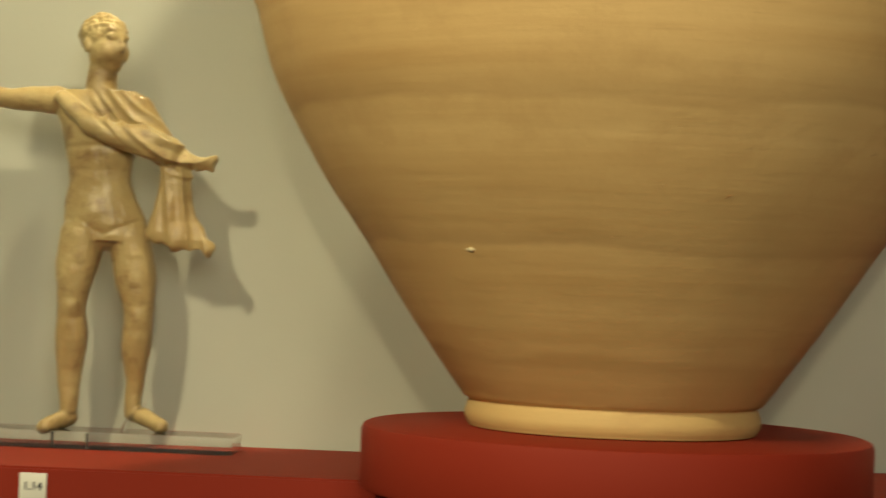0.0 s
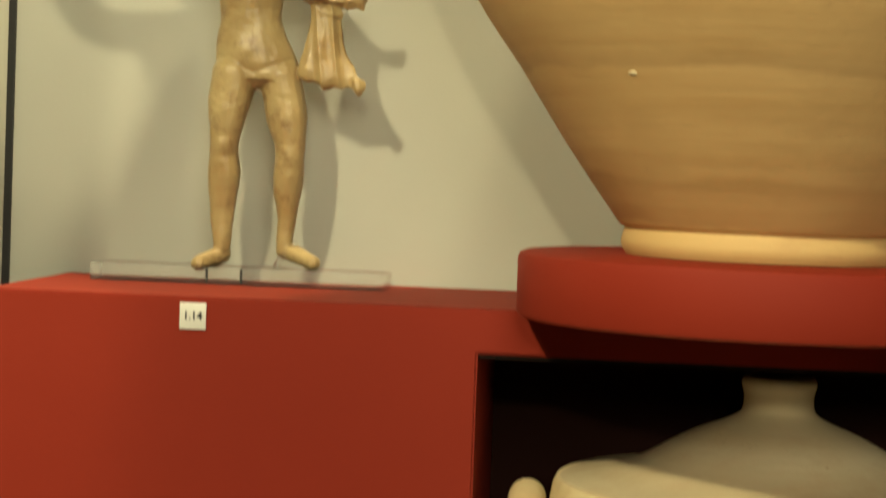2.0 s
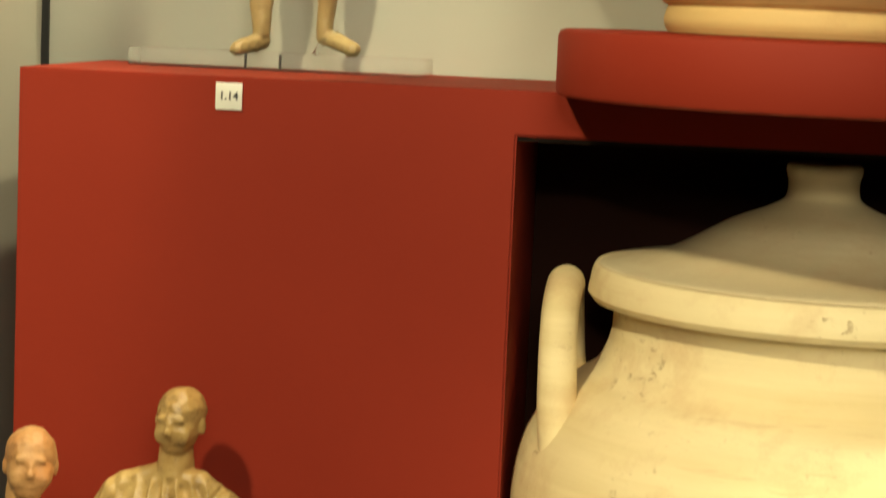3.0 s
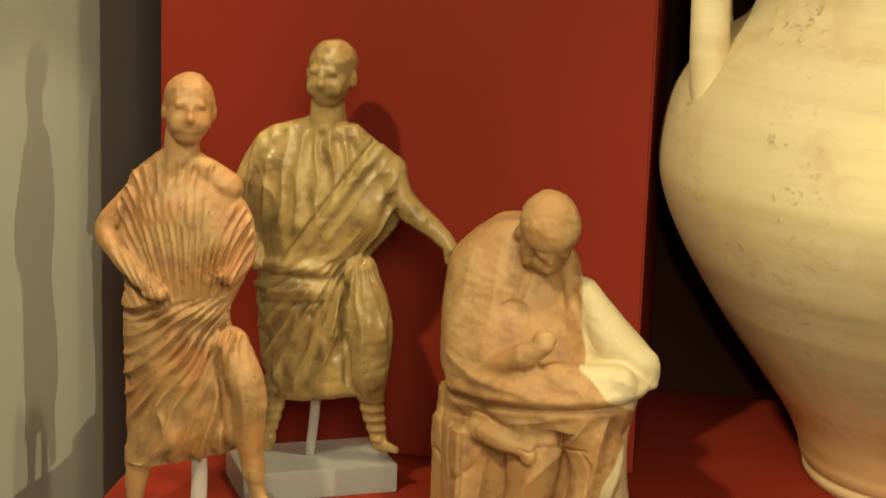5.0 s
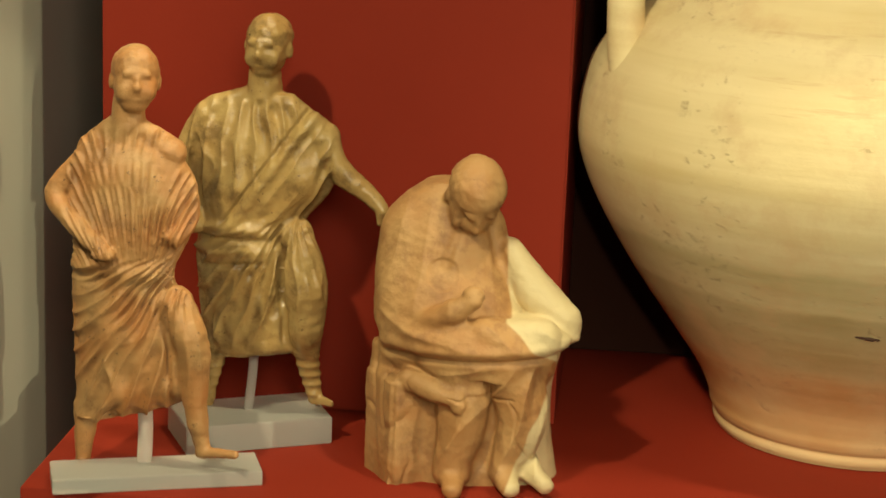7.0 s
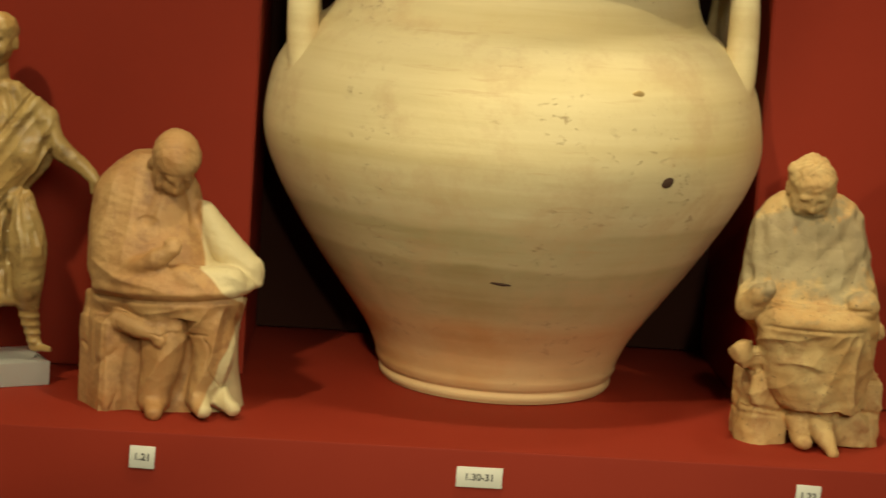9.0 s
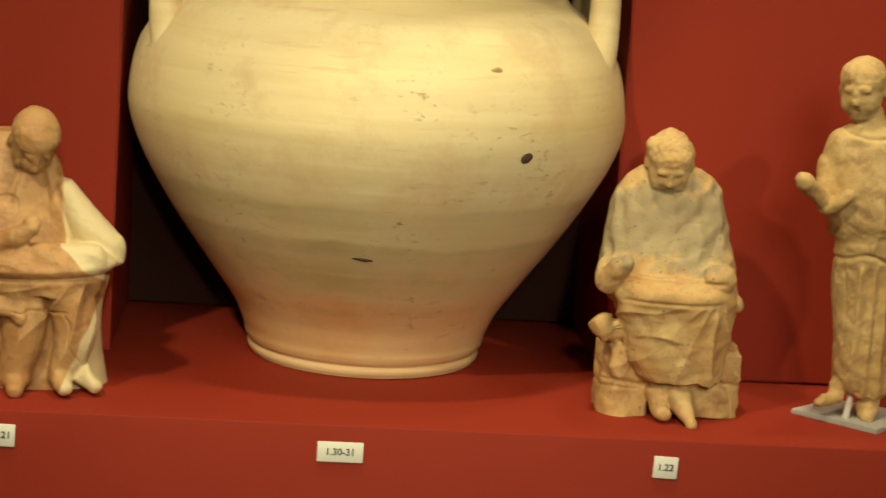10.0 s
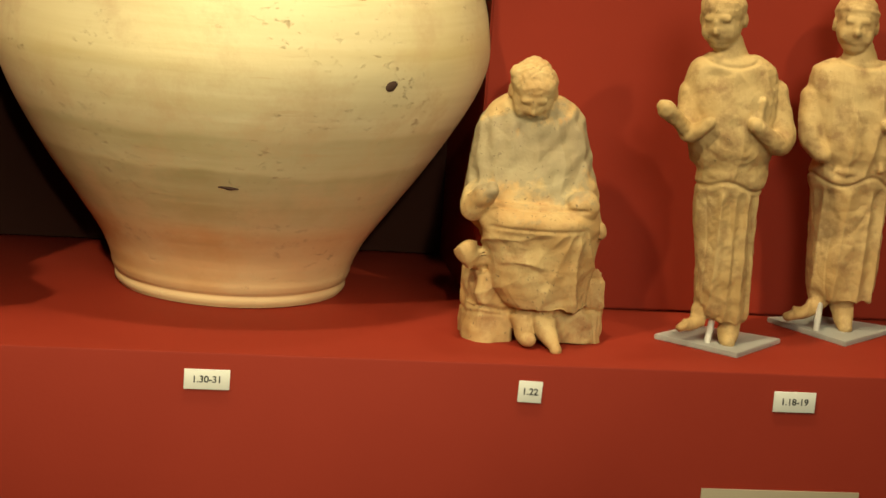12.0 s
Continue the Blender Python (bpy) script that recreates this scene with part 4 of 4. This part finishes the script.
def youth_carve(p, n):
    x, y, z = p.T
    line = z + 0.62 * x
    drape = step(line, 19.4, 20.0) * (1 - step(line, 23.4, 24.2)) * step(x, -3.6, -2.2) * step(-y, 0.1, 0.8) * step(z, 17.5, 18.3) * (1 - step(z, 23.4, 24.0))
    d = 0.2 * mixed((line - 0.12 * (x - 0.5) ** 2) * 6.2 + ripple(p, 0.7, 41) * 1.0, ripple(p, 1.3, 81), 0.8) * drape + 0.1 * drape
    hang = step(x, 1.2, 1.8) * (1 - step(z, 18.6, 19.4)) * step(z, 12, 12.6)
    d += 0.17 * mixed(x * 5.2 + 0.9 * z + ripple(p, 0.6, 42) * 1.6, ripple(p, 1.3, 82), 0.8) * hang
    nude = (1 - drape) * step(z, 12, 13) * (1 - step(z, 22, 23)) * (1 - step(np.abs(x + 2.3), 2.6, 3.2)) * step(-y, 0.2, 0.8)
    mid = -2.6 + 0.05 * (20 - z)
    d += nude * (-0.06 * np.exp(-((x - mid) / 0.25) ** 2) * step(z, 15.4, 16.6) * (1 - step(z, 21, 22)))
    d += nude * (0.14 * np.exp(-((np.abs(x - mid) - 1.1) / 0.75) ** 2 - ((z - 21.0) / 0.7) ** 2) - 0.06 * np.exp(-((z - 19.95 + 0.1 * np.abs(x - mid)) / 0.2) ** 2) - 0.03 * np.exp(-((z - 18.3) / 0.2) ** 2))
    d += nude * (-0.08 * np.exp(-((z - 14.1 - 0.42 * np.abs(x - mid - 0.2)) / 0.2) ** 2) + 0.12 * np.exp(-((z - 15.6) / 0.9) ** 2 - ((x - mid) / 1.2) ** 2))
    knees = 0.0
    for kx, kz in ((-4.15, 9.3), (0.25, 8.7)):
        knees = knees + 0.08 * np.exp(-((x - kx) / 0.5) ** 2 - ((z - kz) / 0.45) ** 2) - 0.05 * np.exp(-((z - kz + 0.85) / 0.25) ** 2 - ((x - kx) / 0.9) ** 2)
    toes = -0.07 * np.abs(np.sin(x * 8.0)) * (1 - step(z, 1.5, 1.9)) * step(-y, 0.6, 1.0)
    return d + knees * step(-y, 0.1, 0.5) + toes + 0.035 * ripple(p, 2.4, 44) + 0.012 * ripple(p, 9, 43) + head_marks(p, *YOUTH_HEAD, hairline=0.5, curls=0.04)


def plaster_side(p):
    """The pale repaired side of the seated reader, 0 to 1."""
    x, y, z = p.T
    edge = np.interp(z, (0, 2.1, 6, 8.2, 8.6, 10.6, 16), (1.9, 2.7, 4.2, 4.7, 3.9, 1.8, 1.1)) + 0.08 * ripple(p, 2.2, 90)
    return step(x - edge, -0.06, 0.06) * (1 - step(z, 16.4, 16.8))


figure("statuette", young_toga(), (-0.39, 0.033, 0), "orange terracotta statuette in a draped toga on an acrylic stand", [TERRA_ORANGE], young_carve, 0.085, 4)
figure("statuette", elder_toga(), (-0.345, 0.122, 0), "olive brown terracotta statuette in a toga, one arm held out", [TERRA_OLIVE], elder_carve, 0.085, 4)
figure("statuette", seated_reader(), (-0.2, 0.085, 0), "seated buff terracotta statuette, head bowed, one side repaired in plaster", [TERRA_REPAIRED], reader_carve, smoothing=6, where=plaster_side)
figure("statuette", seated_scribe(), (0.24, 0.085, 0), "seated ochre terracotta statuette with a worn grey mantle", [TERRA_SCRIBE], scribe_carve, smoothing=4)
figure("statuette", standing_actor(), (0.4, 0.078, 0), "pale terracotta standing statuette in a belted robe, holding a scroll", [TERRA_PALE], actor_carve(31, -2.0, 1, ACTOR_HEAD, 12.2, 0.0), smoothing=3)
figure("statuette", companion_actor(), (0.495, 0.135, 0), "pale brown terracotta standing statuette with a headband", [TERRA_PALE], actor_carve(35, 0.3, -1, COMPANION_HEAD, 12.0, 0.05), smoothing=3)
figure("statuette", striding_youth(), (-0.3, 0.325, TOP), "yellowish terracotta youth statuette, cloak over one shoulder, arm raised", [TERRA_YOUTH], youth_carve, voxel=0.085, smoothing=4)


# ---- acrylic stands ----
def slab(corners, z0, h, mat, name, label, post=None):
    bm = bmesh.new()
    lo = [bm.verts.new((x, y, 0)) for x, y in corners]
    hi = [bm.verts.new((x, y, h)) for x, y in corners]
    bm.faces.new(lo[::-1])
    bm.faces.new(hi)
    k = len(corners)
    for i in range(k):
        bm.faces.new((lo[i], lo[(i + 1) % k], hi[(i + 1) % k], hi[i]))
    bmesh.ops.recalc_face_normals(bm, faces=bm.faces)
    bmesh.ops.bevel(bm, geom=list(bm.edges), offset=0.0006, segments=2, affect="EDGES")
    cx, cy = (sum(c[i] for c in corners) / k for i in (0, 1))
    ob = new(name)
    ob.location = (0, 0, z0)
    tagged(ob, label, "stand")
    part("base_plate", bm, mat, ob)
    if post:
        (x0, y0, a), (x1, y1, b), w = post
        bm = bmesh.new()
        add_tube(bm, curve_through([(x0, y0, a, w), ((x0 + x1) / 2 + 0.0008, (y0 + y1) / 2, (a + b) / 2, w), (x1, y1, b, w)], 5), 14)
        part("post", bm, mat, ob)
    return ob


def turned(cx, cy, w, d, deg):
    c, s = math.cos(radians(deg)), math.sin(radians(deg))
    return [(cx + u * c - v * s, cy + u * s + v * c) for u, v in ((-w / 2, -d / 2), (w / 2, -d / 2), (w / 2, d / 2), (-w / 2, d / 2))]


slab(turned(-0.385, 0.026, 0.122, 0.034, 19), 0.0, 0.009, FROST, "acrylic_stand", "frosted acrylic stand under the orange statuette", ((-0.394, 0.034, 0.008), (-0.394, 0.034, 0.05), 0.0045))
slab(turned(-0.3465, 0.115, 0.093, 0.052, 26), 0.0, 0.0175, FROST, "acrylic_stand", "thick frosted acrylic stand under the olive statuette", ((-0.348, 0.118, 0.017), (-0.345, 0.122, 0.07), 0.003))
slab([(0.350, 0.087), (0.401, 0.038), (0.449, 0.088), (0.391, 0.122)], 0.0, 0.004, FROST, "acrylic_stand", "thin angular acrylic stand under a standing statuette", ((0.385, 0.066, 0.003), (0.393, 0.082, 0.035), 0.0025))
slab([(0.458, 0.156), (0.499, 0.085), (0.56, 0.14), (0.50, 0.172)], 0.0, 0.004, FROST, "acrylic_stand", "thin angular acrylic stand under a standing statuette", ((0.486, 0.118, 0.003), (0.492, 0.135, 0.035), 0.0025))
youth_stand = slab([(-0.4255, 0.302), (-0.2285, 0.298), (-0.2285, 0.342), (-0.4255, 0.346)], TOP, 0.0115, CLEAR, "acrylic_stand", "clear acrylic block stand with two pins on the red block")
for x in (-0.347, -0.324):
    part("pin", add_tube(bmesh.new(), [(x, 0.3035, 0.0012, 0.0009), (x, 0.3035, 0.0105, 0.0009)], 10), INK, youth_stand, "dark metal pin")
part("clip", add_tube(bmesh.new(), curve_through([(-0.305, 0.325, 0.0112, 0.0022), (-0.3, 0.326, 0.02, 0.002), (-0.291, 0.327, 0.0295, 0.0015)], 5), 10), CLEAR, youth_stand)


# ---- number cards ----
def number_card(x0, x1, z0, z1, y, words, label, tilt=0.0):
    w, h = x1 - x0, z1 - z0
    ob = thing("number_card", box_mesh((-w / 2, -0.0011, -h / 2), (w / 2, 0, h / 2), 0.0002), CARD, label=label, category="label", group="number cards")
    ob.matrix_world = pose((x0 + x1) / 2, y, (z0 + z1) / 2, 0, tilt, 0)
    if words:
        cu = bpy.data.curves.new("lettering", "FONT")
        cu.body, cu.size, cu.align_x, cu.align_y, cu.extrude, cu.offset = words, 0.0068, "CENTER", "CENTER", 0.00008, 0.00012
        tmp = new("lettering", cu)
        me = bpy.data.meshes.new_from_object(tmp.evaluated_get(bpy.context.evaluated_depsgraph_get()))
        bpy.data.objects.remove(tmp)
        me.materials.clear()
        me.materials.append(INK)
        t = new("lettering", me)
        t.parent = ob
        t.matrix_basis = pose(0, -0.0013, 0, 90, 0, 0)
    else:
        part("print_bar", box_mesh((-w * 0.3, -0.0014, -h * 0.12), (w * 0.3, -0.0011, h * 0.12)), INK, ob, smooth=False)
    return ob


number_card(-0.3365, -0.3205, 0.4255, 0.4415, FACE - 0.0005, "1.14", "small white number card on the red block")
number_card(-0.3300, -0.3125, -0.0265, -0.0110, -0.0005, "", "small white number card with unreadable print on the shelf edge", 1.5)
number_card(-0.2215, -0.2045, -0.0255, -0.0100, -0.0005, "1.21", "small white number card on the red shelf edge", 1.5)
number_card(0.0, 0.0315, -0.0262, -0.0120, -0.0005, "1.30-31", "wide white number card on the red shelf edge")
number_card(0.2335, 0.2505, -0.0275, -0.0120, -0.0005, "1.22", "small white number card on the red shelf edge", 2.0)
number_card(0.4195, 0.4505, -0.0280, -0.0130, -0.0005, "1.18-19", "wide white number card on the red shelf edge")

panel = thing("text_panel", box_mesh((0.373, -0.0025, -0.3), (0.491, -0.0005, -0.087), 0.0004), paint("panel_card", (0.36, 0.3, 0.2), (0.33, 0.27, 0.18), 0.6), label="dull cream text panel on the red plinth front", category="sign")
